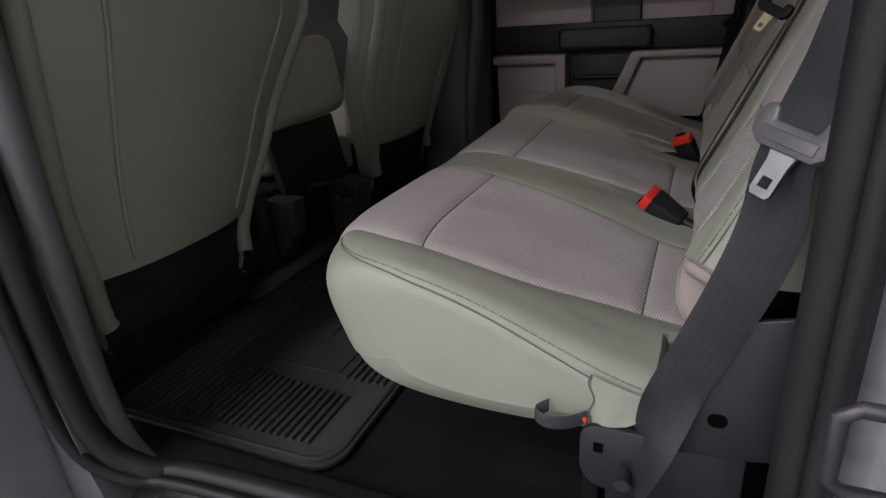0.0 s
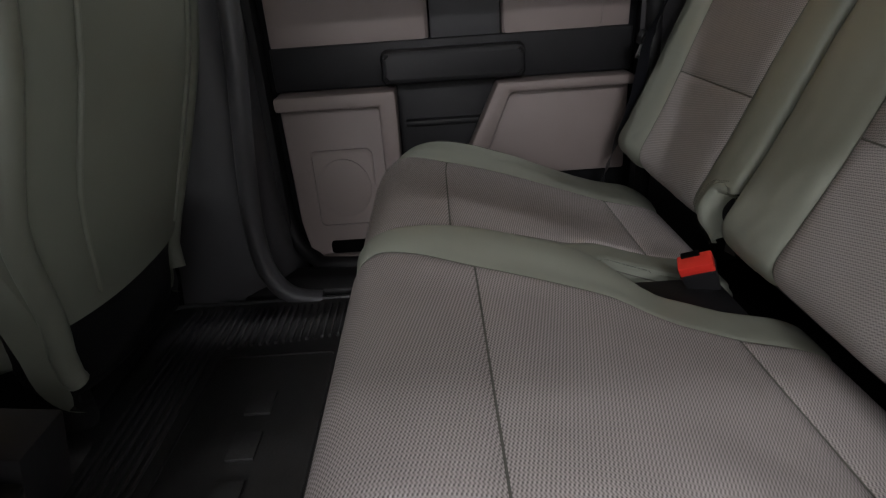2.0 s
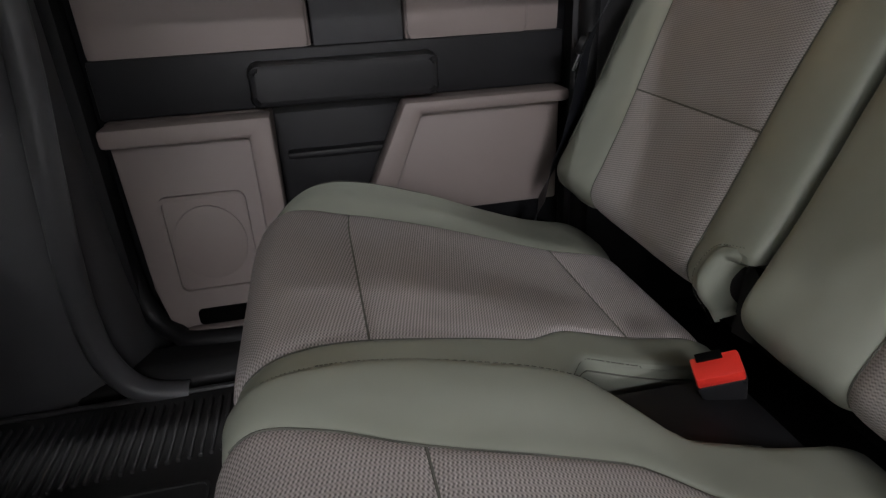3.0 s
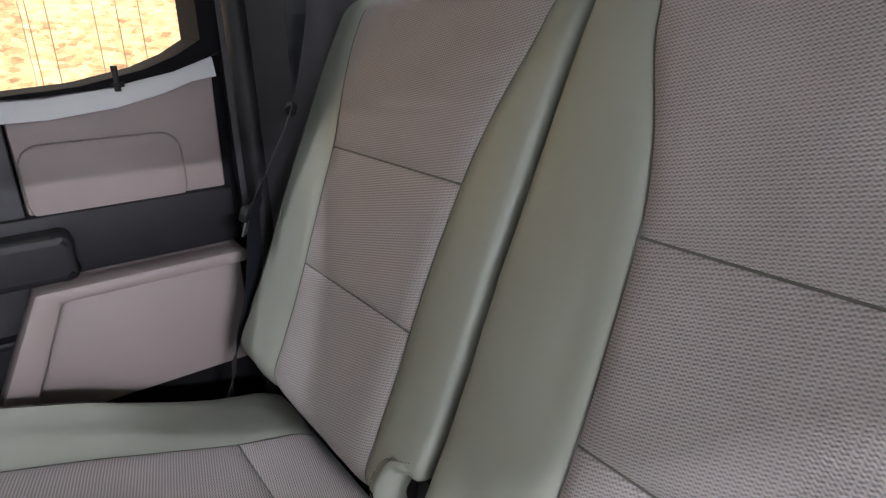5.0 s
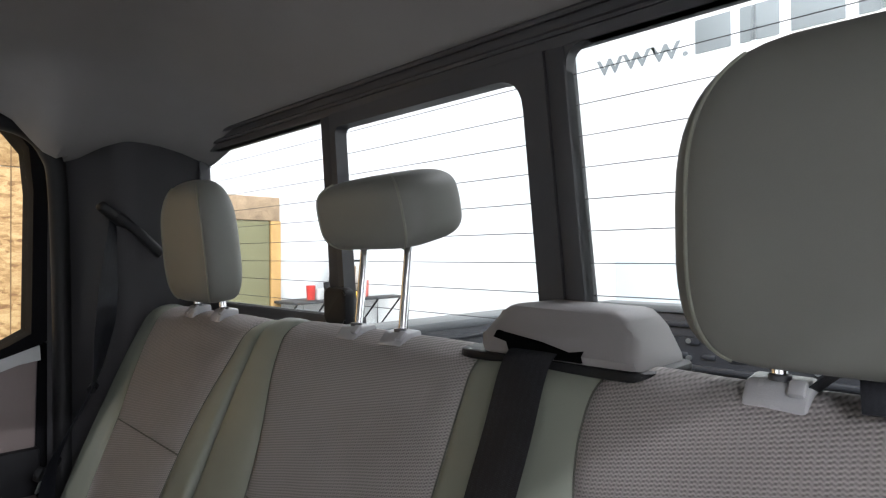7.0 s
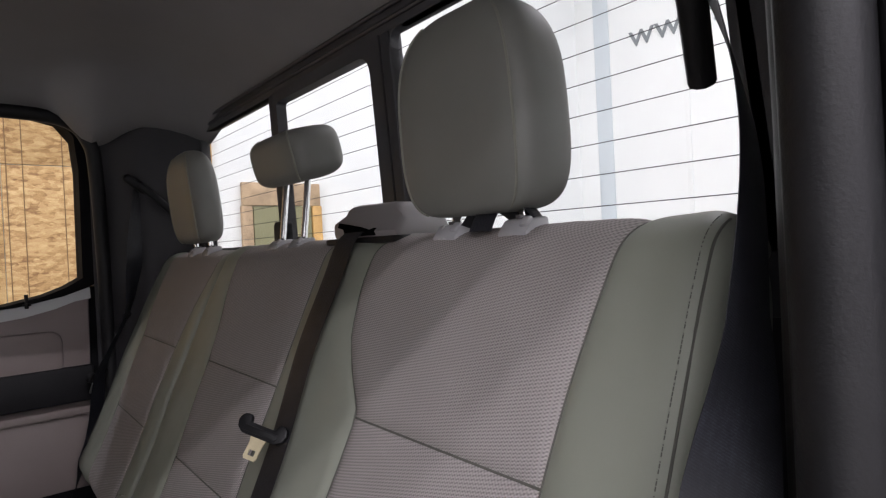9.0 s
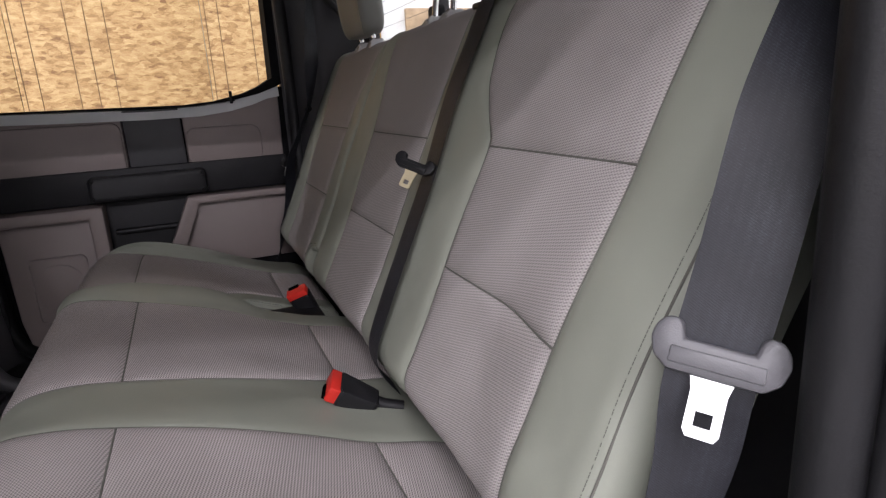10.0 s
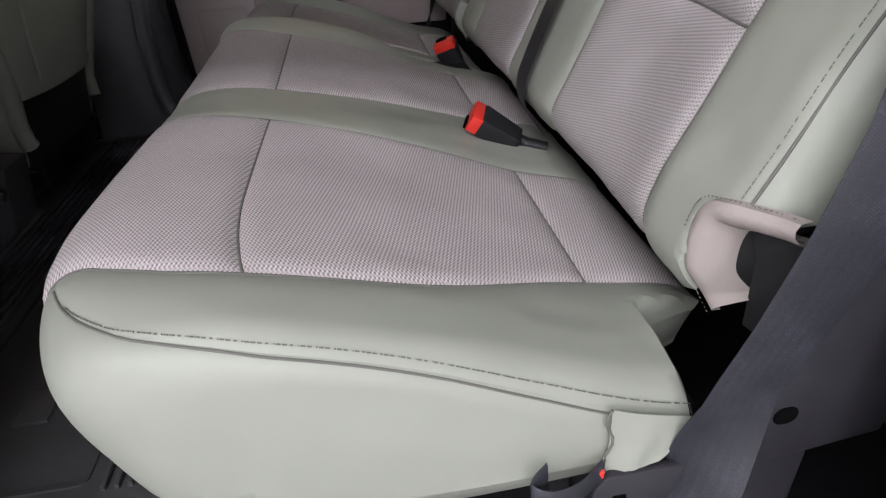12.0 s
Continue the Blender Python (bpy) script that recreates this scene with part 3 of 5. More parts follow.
def backrest_cover(seat, pad, inserts, outer):
    ends = [pad.x0] + [e for pair in inserts for e in pair] + [pad.x1]
    for k in range(0, len(ends), 2):
        part("bolster", panel(pad, ends[k], ends[k + 1], 0.3, 11, 44, 90, 0.006, 0.011, "lr", 0.0018), vinyl, seat, "grey-green vinyl bolster")
    for a, b in inserts:
        part("lower_panel", panel(pad, a, b, 0.3, 4, 26, 26, wrinkle=0.0016), cloth_up, seat, "taupe woven cloth lower panel")
        part("middle_panel", panel(pad, a, b, 4, 6, 26, 20), cloth_up, seat, "taupe woven cloth middle panel")
        part("upper_panel", panel(pad, a, b, 6, 11, 26, 34, wrinkle=0.0016), cloth_up, seat, "taupe woven cloth upper panel")
        fa, fb = table_of(a), table_of(b)
        for v in (4, 6):
            seam(seat, pad, fa(v) + 0.001, fb(v) - 0.001, v)
        for e in (a, b):
            long_seam(seat, pad, e, 0.5, 10.5)
    part("back_panel", panel(pad, pad.x0, pad.x1, 11, 17.3, 20, 20, 0.0, 0.01, ""), black_plastic, seat)
    for end in outer:
        part("side_panel", cap(pad, end, 0.006, (0.5, 10.0)), vinyl, seat)
        for off in (0.018, 0.023) if end == outer[-1] else ():
            x = pad.x0 + off if end == 0 else pad.x1 - off
            if off > 0.02:
                part("stitching", dashes(seam_line(pad, x, 2.0, 9.6, 70, 0.0064), 0.00045), thread, seat)
            else:
                part("seam", tube(seam_line(pad, x, 2.0, 9.6, 70, 0.0050), 0.0010, 6), thread, seat)


def head_rest(width, height, depth, at, posts, seat_top, lean=12, side=0.35):
    """A padded head rest on two chrome posts in plastic guides."""
    rest = thing("head_rest", "grey vinyl head rest on two chrome posts", "head rest", "head rests of the rear bench")
    m = pose(*at, -lean)
    bm = bmesh.new()
    nu, nv = 48, 26

    def sq(c, p):
        return math.copysign(abs(c) ** p, c)

    def skin(th, ph, grow=0.0):
        cu, su = sq(math.cos(th), side), sq(math.sin(th), 0.62)
        tall = height > 0.15
        cz, sz = sq(math.cos(ph), (0.70 if ph > 0 else 0.36) if tall else 0.50), sq(math.sin(ph), (0.70 if ph > 0 else 0.50) if tall else 0.5)
        x, y, z = (width / 2 + grow) * cu * cz, (depth / 2 + grow) * su * cz, (height / 2 + grow) * sz
        x *= 1 - (0.12 * max(0.0, z / height + 0.2) ** 1.6 if tall else 0.10 * (z / height) ** 2 * (1.6 if z < 0 else 1.0))
        return m @ Vector((x, y + 0.012 * (x / width) ** 2, z))

    rows = [[skin(2 * math.pi * i / nu, -math.pi / 2 + math.pi * j / nv) for i in range(nu)] for j in range(nv + 1)]
    bm = grid(rows, closed_u=True)
    bmesh.ops.remove_doubles(bm, verts=bm.verts, dist=1e-5)
    pad = part("pad", bm, rest_vinyl, rest)
    # welts where the front and side covers meet
    for th in (52, 128):
        line = [skin(radians(th), -1.15 + 2.2 * k / 40, 0.0004) for k in range(41)]
        part("welt", tube(line, 0.0014, 6), piping_vinyl, pad)
    low = m @ Vector((0, 0, -height / 2 + 0.02))
    for tx, px in posts:
        foot = (px, -0.262, seat_top + 0.001)
        part("post", rod((tx, low.y, low.z + 0.02), (px, foot[1] - 0.002, foot[2] - 0.02), 0.0052, 16), chrome, rest, "chrome post")
        o = [(foot[1] - 0.018, foot[2] - 0.014), (foot[1] + 0.016, foot[2] - 0.022), (foot[1] + 0.016, foot[2] - 0.008), (foot[1] + 0.006, foot[2] + 0.004), (foot[1] - 0.016, foot[2] + 0.006)]
        guide = part("post_guide", prism(o, "x", px - 0.0185, px + 0.0185, 0.003), guide_plastic, rest, "grey plastic post guide")
        part("collar", rod((px, foot[1] - 0.001, foot[2] + 0.004), (px, foot[1] - 0.001, foot[2] + 0.0075), 0.0068, 16), plate_grey, guide)
        part("release_button", block((0.010, 0.012, 0.006), (px - 0.012, foot[1] + 0.008, foot[2] + 0.001), 0.002, (-42, 0, 0)), guide_plastic, guide)
    return rest


def bench_backs():
    near = thing("rear_bench_backrest_wide", "grey-green vinyl and taupe cloth double backrest", "backrest")
    pad = Pad(BACK, -0.688, 0.249, 0.033, 0.010, lift=lambda x, y, z: max(0.0, 0.345 + 0.082 * smooth_step(-0.633, -0.645, x) - z), tuck=0.5, push=lambda x, z: 0.020 * smooth_step(-0.46, -0.60, x) * smooth_step(0.66, 0.50, z) * (0.35 + 0.65 * smooth_step(0.36, 0.43, z)))
    a = ([(0.3, -0.575), (4, -0.581), (6, -0.583), (8, -0.597), (11, -0.612)], [(0.3, -0.322), (4, -0.320), (6, -0.333), (6.5, -0.300), (7, -0.274), (8, -0.262), (11, -0.272)])
    b = ([(0.3, -0.125), (4, -0.128), (6, -0.138), (8, -0.141), (11, -0.132)], [(0.3, 0.125), (4, 0.126), (6, 0.134), (8, 0.18), (11, 0.20)])
    backrest_cover(near, pad, [a, b], (1, 0))
    far = thing("rear_bench_backrest_single", "grey-green vinyl and taupe cloth single backrest", "backrest")
    pad = Pad([(y, z - 0.006 * smooth_step(0.7, 0.82, z)) for y, z in BACK], 0.255, 0.694, 0.012, 0.024, lift=lambda x, y, z: max(0.0, 0.345 + 0.070 * smooth_step(0.310, 0.298, x) - z), tuck=0.5)
    c = ([(0.3, 0.330), (4, 0.336), (6, 0.329), (8, 0.298), (11, 0.285)], [(0.3, 0.560), (4, 0.576), (6, 0.590), (7, 0.615), (8, 0.628), (11, 0.635)])
    backrest_cover(far, pad, [c], (0, 1))
    # felt-lined corners cut out at the foot of the bolsters
    fronts = {near: table_of([(0.34, -0.054), (0.36, -0.046), (0.385, -0.032), (0.42, -0.033), (0.465, -0.055)]), far: table_of([(0.34, -0.056), (0.352, -0.046), (0.378, -0.036), (0.42, -0.053), (0.465, -0.075)])}
    for seat, x0, top, lining in ((near, -0.642, 0.006, felt), (far, 0.305, -0.008, vinyl)):
        path = [(0.014, 0.342), (0.005, 0.351), (0.000, 0.370), (0.0005, 0.392), (0.004, 0.410), (0.011, 0.421), (0.024, 0.4255), (0.036, 0.4265), (0.048, 0.427), (0.060, 0.428)]
        if seat == far:
            path = path[:-2]
        knots = [Vector((x0 - u, fronts[seat](z + top) + 0.001 - 0.020 * smooth_step(0.016, 0.060, u), z + top)) for u, z in path]
        fine = soft_line(knots)
        ways = []
        for k in range(len(fine)):
            t = fine[min(k + 1, len(fine) - 1)] - fine[max(k - 1, 0)]
            ways.append(Vector((-t.z, 0, t.x)).normalized())
        rows = [[p + n * into + Vector((0, back, 0)) for p, n in zip(fine, ways)] for into, back in ((-0.005, -0.006), (-0.004, 0.001), (0.0, 0.0035), (0.004, 0.0030), (0.009, -0.001), (0.013, -0.009), (0.0150, -0.014), (0.0172, -0.022), (0.0178, -0.034))]
        part("corner_roll", grid(rows), lining, seat, "rolled felt edge" if seat == near else "")
        part("corner_seam", dashes([p - n * 0.007 + Vector((0, 0.0030, 0)) for p, n in zip(fine, ways)], 0.00045), thread, seat)
        # black sheet that closes the opening inside the rolled edge
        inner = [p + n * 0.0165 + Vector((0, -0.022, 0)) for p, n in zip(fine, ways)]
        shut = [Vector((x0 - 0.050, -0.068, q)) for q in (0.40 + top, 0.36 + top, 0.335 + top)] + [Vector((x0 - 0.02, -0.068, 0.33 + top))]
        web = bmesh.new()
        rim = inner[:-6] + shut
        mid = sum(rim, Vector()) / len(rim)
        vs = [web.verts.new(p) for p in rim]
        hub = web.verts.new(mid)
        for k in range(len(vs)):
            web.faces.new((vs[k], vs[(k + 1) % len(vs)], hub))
        part("corner_web", web, soft_black, seat, "black sheet closing the cut corner")
    head_rest(0.198, 0.208, 0.084, (-0.422, -0.270, 0.959), ((-0.380, -0.385), (-0.476, -0.483)), 0.842, 3)
    head_rest(0.188, 0.082, 0.097, (0.026, -0.283, 0.979), ((0.070, 0.060), (-0.010, -0.018)), 0.840, 14, 0.46)
    head_rest(0.196, 0.198, 0.066, (0.466, -0.250, 0.952), ((0.415, 0.407), (0.515, 0.508)), 0.838, 6)


def aimed(tip, foot, side):
    """A pose midway between two ends, with z from foot to tip and x near to side."""
    z = (tip - foot).normalized()
    x = (Vector(side) - z * z.dot(Vector(side))).normalized()
    return Matrix.Translation(tip.lerp(foot, 0.42)) @ Matrix((x, z.cross(x), z)).transposed().to_4x4()


def buckle(m, label, stalk=0.05):
    b = thing("belt_buckle", label, "buckle", "belt buckles of the rear bench")
    def lay(bm):
        bmesh.ops.transform(bm, matrix=m, verts=bm.verts)
        return bm

    body = prism(rounded(-0.022, 0.022, -0.036, 0.022, 0.006), "y", -0.013, 0.013)
    for v in body.verts:
        k = smooth_step(0.03, -0.03, v.co.z)
        v.co.x *= 1 - 0.25 * k
        v.co.y *= 1 - 0.2 * k
    bmesh.ops.bevel(body, geom=body.edges[:], offset=0.003, segments=2, profile=0.5, affect="EDGES")
    part("housing", lay(body), black_plastic, b)
    red = block((0.041, 0.0235, 0.016), (0, 0.0, 0.0265), 0.0025)
    r = part("press_button", lay(red), red_plastic, b, "bright red press button")
    part("slot", lay(block((0.022, 0.008, 0.014), (0.004, -0.0095, 0.0300), 0.0008)), hole_black, r)
    part("stalk", lay(tube([(0, 0, -0.022), (0, 0.002, -0.022 - stalk * 0.5), (0, 0.010, -0.022 - stalk)], 0.0085, 10)), soft_black, b)
    return b


def latch_plate(belt, m, metal, moulding, label):
    """The sliding plate on the webbing, with its tongue."""

    def lay(bm):
        bmesh.ops.transform(bm, matrix=m, verts=bm.verts)
        return bm

    o = [(-0.031, 0.015), (-0.0255, 0.012), (-0.0235, 0.003), (0.0235, 0.003), (0.0255, 0.012), (0.031, 0.015), (0.039, 0.014), (0.045, 0.008), (0.047, 0.0), (0.043, -0.011), (0.032, -0.018), (-0.032, -0.018), (-0.043, -0.011), (-0.047, 0.0), (-0.045, 0.008), (-0.039, 0.014)]
    bm = prism(o, "y", -0.0065, 0.0065, 0.003)
    block((0.064, 0.003, 0.010), (0, 0.0062, -0.008), 0.001, bm=bm)
    block((0.064, 0.003, 0.010), (0, -0.0062, -0.008), 0.001, bm=bm)
    plate = part("latch_plate", lay(bm), moulding, belt, label)
    tongue = [(-0.016, -0.014), (0.016, -0.014), (0.0125, -0.026), (0.0125, -0.050), (0.0095, -0.054), (-0.0095, -0.054), (-0.0125, -0.050), (-0.0125, -0.026)]
    hole = [(-0.006, -0.038), (0.006, -0.038), (0.006, -0.038), (0.006, -0.047), (0.006, -0.047), (-0.006, -0.047), (-0.006, -0.047), (-0.006, -0.038)]
    part("tongue", lay(ring(tongue, hole, "y", -0.0016, 0.0016)), metal, plate, "metal tongue with a square hole")


def plate_pose(at, across, down):
    x = Vector(across).normalized()
    z = -(Vector(down) - x * Vector(down).dot(x)).normalized()
    y = z.cross(x)
    return Matrix.Translation(at) @ Matrix((x, y, z)).transposed().to_4x4()


def belts():
    runs = {
        -1: ([(-0.692, -0.192, 0.992), (-0.724, -0.176, 0.885), (-0.727, -0.161, 0.783), (-0.727, -0.134, 0.70), (-0.727, -0.112, 0.62), (-0.726, -0.092, 0.55), (-0.722, -0.089, 0.495), (-0.7195, -0.075, 0.440), (-0.7195, -0.054, 0.382), (-0.7195, -0.033, 0.326), (-0.7205, -0.023, 0.287), (-0.724, -0.016, 0.252), (-0.732, -0.004, 0.216)],
             [(0.55, -0.84, 0), (0.26, -0.97, 0), (0.0, -1, 0), (-0.66, -0.75, 0), (-0.77, -0.63, 0), (-0.72, -0.68, -0.12), (-0.45, -0.89, -0.1), (-0.18, -0.98, -0.08), (-0.04, -1, -0.1), (-0.03, -1, -0.1), (-0.45, -0.89, 0), (-0.82, -0.57, 0), (-0.95, -0.3, 0)]),
        1: ([(0.700, -0.200, 0.995), (0.690, -0.180, 0.88), (0.682, -0.165, 0.79), (0.676, -0.147, 0.70), (0.692, -0.112, 0.62), (0.704, -0.088, 0.555), (0.716, -0.076, 0.435), (0.724, -0.052, 0.372), (0.732, -0.034, 0.31), (0.736, -0.010, 0.222)],
            [(0.33, -0.94, 0), (0.40, -0.91, 0), (0.62, -0.78, 0), (0.92, -0.38, 0), (0.90, -0.42, 0), (0.80, -0.6, 0), (0.6, -0.78, -0.2), (0.8, -0.55, -0.25), (0.97, -0.15, -0.2), (0.5, -0.8, -0.3)]),
    }
    for s, name in ((-1, "near"), (1, "far")):
        belt = thing("seat_belt", "black webbing seat belt hanging from the rear pillar", "seat belt", "rear seat belts")
        part("webbing", ribbon(*runs[s], 0.049), webbing, belt)
        if s < 0:
            latch_plate(belt, plate_pose((-0.7275, -0.0965, 0.569), (-0.76, -0.64, -0.15), (-0.04, 0.50, -0.87)) @ Matrix.Diagonal((0.78, 0.84, 0.93, 1)), steel, plate_grey, "dark grey moulded latch plate")
        else:
            latch_plate(belt, plate_pose((0.704, -0.084, 0.563), (0.80, -0.6, 0), (0.3, 0.2, -0.9)) @ Matrix.Scale(0.80, 4), steel, soft_black, "black moulded latch plate")
            part("belt_stop", rod((0.668, -0.142, 0.694), (0.682, -0.150, 0.698), 0.0075, 12), soft_black, belt, "small black stop button")
        guide = block((0.020, 0.075, 0.020), (s * 0.690, -0.186, 1.000), 0.008, (35, 0, s * 15), 3)
        part("guide_arm", tube([(s * 0.686, -0.190, 1.002), (s * 0.674, -0.222, 0.971), (s * 0.660, -0.258, 0.930)], 0.0095, 10), soft_black, belt, "black guide arm on the pillar")
        part("upper_guide", guide, soft_black, belt, "black swivel guide on the pillar")
        part("anchor_bolt", rod((s * 0.722, 0.006, 0.224), (s * 0.740, 0.006, 0.224), 0.0075, 12), bracket_paint, belt)
    belt = thing("seat_belt", "black webbing middle seat belt over the backrest", "seat belt", "rear seat belts")
    pts = [(-0.205, -0.262, 0.852), (-0.205, -0.236, 0.838), (-0.207, -0.208, 0.785), (-0.209, -0.170, 0.71), (-0.216, -0.130, 0.615), (-0.216, -0.096, 0.54), (-0.218, -0.046, 0.43), (-0.222, -0.029, 0.385), (-0.224, -0.034, 0.355), (-0.226, -0.056, 0.322)]
    ac = [(1, 0, 0), (1, 0, 0), (1, 0, 0), (1, -0.03, 0), (1, -0.05, 0), (0.99, -0.05, 0), (0.97, -0.05, 0), (0.97, -0.05, 0), (0.97, -0.05, 0), (0.97, -0.05, 0)]
    part("webbing", ribbon(pts, ac, 0.047), webbing, belt)
    latch_plate(belt, plate_pose((-0.214, -0.112, 0.630), (0.75, 0.55, 0.30), (0.0, 0.62, -0.78)) @ Matrix.Scale(0.66, 4), brass_steel, soft_black, "black moulded latch plate")
    tip, foot = Vector((-0.240, 0.036, 0.356)), Vector((-0.252, -0.024, 0.318))
    buckle(aimed(tip, foot, (-0.63, 0.10, -0.20)), "black belt buckle with a red button lying on the cushion")
    tip, foot = Vector((0.208, 0.008, 0.352)), Vector((0.226, -0.030, 0.280))
    buckle(aimed(tip, foot, (0.25, 0.95, 0)), "black belt buckle with a red button in the gap between cushions", 0.06)
    # added black block: stands in for the deep shade between the cushions
    well = thing("belt_well", "black filler added to shade the gap between the two bench cushions", "trim")
    part("liner", block((0.115, 0.15, 0.05), (0.188, 0.035, 0.285), 0.012), soft_black, well)
    part("hem", tube([(0.140, 0.100, 0.309), (0.188, 0.106, 0.309), (0.236, 0.100, 0.309)], 0.003), soft_black, well, "folded hem of the liner")
    # belt outlet box on top of the backrest
    box = thing("belt_outlet", "grey moulded belt outlet on top of the backrest", "belt outlet")
    # a wedge whose ends slope, with the belt slot low in its front
    outline = [(-0.300, 0.838), (-0.284, 0.868), (-0.272, 0.882), (-0.170, 0.884), (-0.154, 0.878), (-0.144, 0.862), (-0.144, 0.838)]
    bm = prism(outline, "y", -0.335, -0.248, 0.009)
    for v in bm.verts:
        if v.co.y > -0.30 and v.co.z > 0.86:
            v.co.y -= 0.016
    part("cover", bm, housing_grey, box)
    slot = prism([(-0.250, 0.842), (-0.250, 0.851), (-0.238, 0.849), (-0.166, 0.861), (-0.162, 0.855), (-0.176, 0.852), (-0.180, 0.842)], "y", -0.262, -0.2472)
    part("slot", slot, hole_black, box, "dark belt slot")
    part("gasket", prism(rounded(-0.306, -0.112, -0.338, -0.2475, 0.02), "z", 0.832, 0.8405, 0.003), soft_black, box)
    # child seat tether loop between the guides of the outer head rest
    t = thing("tether_loop", "black webbing tether loop by the head rest", "strap")
    part("webbing", ribbon([(-0.434, -0.318, 0.845), (-0.436, -0.290, 0.858), (-0.440, -0.262, 0.858), (-0.444, -0.244, 0.838)], [(1, 0.2, 0)] * 4, 0.026, 0.002), webbing, t)
    part("webbing", ribbon([(-0.402, -0.268, 0.842), (-0.420, -0.270, 0.858), (-0.448, -0.272, 0.869), (-0.474, -0.272, 0.866), (-0.494, -0.272, 0.846)], [(0, 1, 0.3)] * 5, 0.024, 0.002), webbing, t)


bench_cushions()
bench_backs()
belts()


def bench_frame():
    fr = thing("bench_bracket", "satin black steel side bracket of the bench", "bracket")
    o = [(-0.028, 0.258), (-0.028, 0.345), (-0.045, 0.400), (-0.13, 0.418), (-0.15, 0.40), (-0.15, 0.272), (-0.09, 0.262)]
    part("side_plate", prism(o, "x", -0.716, -0.710, 0.002), bracket_paint, fr)
    part("hole", prism(rounded(-0.080, -0.063, 0.296, 0.311, 0.007), "x", -0.7165, -0.7095), hole_black, fr)
    o = rounded(-0.10, 0.052, 0.188, 0.268, (0.018, 0.01, 0.01, 0.03))
    part("foot_plate", prism(o, "x", -0.714, -0.7065, 0.002), bracket_paint, fr)
    part("slot", prism(rounded(0.028, 0.038, 0.236, 0.248, 0.0015), "x", -0.7145, -0.706), hole_black, fr)
    part("rail", block((1.36, 0.10, 0.14), (0, -0.02, 0.165), 0.01), bracket_paint, fr)
    base_box = thing("under_seat_panel", "black carpeted panel under the bench", "panel")
    part("panel", block((1.30, 0.02, 0.20), (0, 0.05, 0.15), 0.006), carpet, base_box)


bench_frame()


# ---- front seats ----
def front_seat(s):
    seat = thing("front_seat", "grey-green vinyl front seat seen from behind", "front seat", "front seats")
    prof = [(0.79, 0.19), (0.772, 0.27), (0.750, 0.36), (0.728, 0.46), (0.706, 0.56), (0.684, 0.68), (0.666, 0.80), (0.668, 0.88), (0.70, 0.915), (0.745, 0.89), (0.79, 0.76), (0.84, 0.60), (0.88, 0.45), (0.92, 0.32), (0.935, 0.22), (0.88, 0.18)]

    inner, outer = {
        -1: ([(0.19, -0.345), (0.31, -0.325), (0.44, -0.262), (0.50, -0.240), (0.60, -0.180), (0.68, -0.130), (0.92, -0.125)], [(0.19, -0.67), (0.31, -0.685), (0.45, -0.715), (0.70, -0.725), (0.92, -0.70)]),
        1: ([(0.19, 0.215), (0.31, 0.195), (0.48, 0.140), (0.65, 0.175), (0.92, 0.20)], [(0.19, 0.555), (0.31, 0.575), (0.46, 0.640), (0.65, 0.690), (0.92, 0.68)]),
    }[s]
    inner, outer = table_of(inner), table_of(outer)

    def across(u, z):
        """x at a share u of the half width; u = -s is the side next to the middle of the cab."""
        a, b = (outer(z), inner(z)) if s < 0 else (inner(z), outer(z))
        return (a + b) / 2 + (b - a) / 2 * u

    rows = []
    n = 64
    for k in range(n):
        y, z = curve_at(prof, len(prof) * k / n)
        row = []
        for i in range(33):
            u = -1 + 2 * i / 32
            x = across(u, z)
            bow = 0.035 * abs(u) ** 2.6
            yy = y + bow * (1 if y < 0.83 else -1)
            # rounded shell edges
            e = max(0.0, abs(u) - 0.86) / 0.14
            yc = 0.82
            yy = yc + (yy - yc) * math.sqrt(max(0.0, 1 - 0.75 * e * e))
            row.append((x, yy, z))
        rows.append(row)
    bm = grid(rows, closed_v=True)
    for i in (0, 32):
        bm.verts.ensure_lookup_table()
        bm.faces.new([bm.verts[k * 33 + i] for k in range(n)])
    low = bm.copy()
    bmesh.ops.delete(bm, geom=[f for f in bm.faces if f.calc_center_median().z < 0.312], context="FACES")
    bmesh.ops.delete(low, geom=[f for f in low.faces if f.calc_center_median().z > 0.335], context="FACES")
    for v in low.verts:
        v.co.x += (across(0, v.co.z) - v.co.x) * 0.03
        v.co.y += 0.008 if v.co.y < 0.83 else -0.008
    part("back_shell", bm, vinyl, seat)
    part("lower_panel", low, black_plastic, seat, "black plastic lower back panel")
    for u in (-0.62, 0.62):
        line = []
        for k in range(2, 19):
            y, z = curve_at(prof, 0.35 * k)
            line.append((across(u, z), y + 0.035 * abs(u) ** 2.6 - 0.002, z))
        part("welt", tube([p for p in line if p[2] > 0.315], 0.0036, 10), vinyl, seat)
    for u in (-0.97, 0.97):
        line = []
        for k in range(0, 19):
            y, z = curve_at(prof, 0.35 * k)
            line.append((across(u * 0.985, z), y + 0.036, z))
        line = [p for p in line if p[2] > 0.255]
        x, y, z = line[0]
        line = [(x - math.copysign(0.006, u), y - 0.002, 0.228), (x - math.copysign(0.002, u), y, 0.240)] + line
        part("edge_welt", tube(line, 0.0155, 12), vinyl, seat, "rounded vinyl edge roll")
    part("lower_shroud", block((0.36, 0.10, 0.07), (s * 0.44, 0.885, 0.185), 0.02), black_plastic, seat)
    part("cushion", block((0.50, 0.50, 0.13), (s * 0.455, 1.12, 0.30), 0.04, seg=3), vinyl, seat)
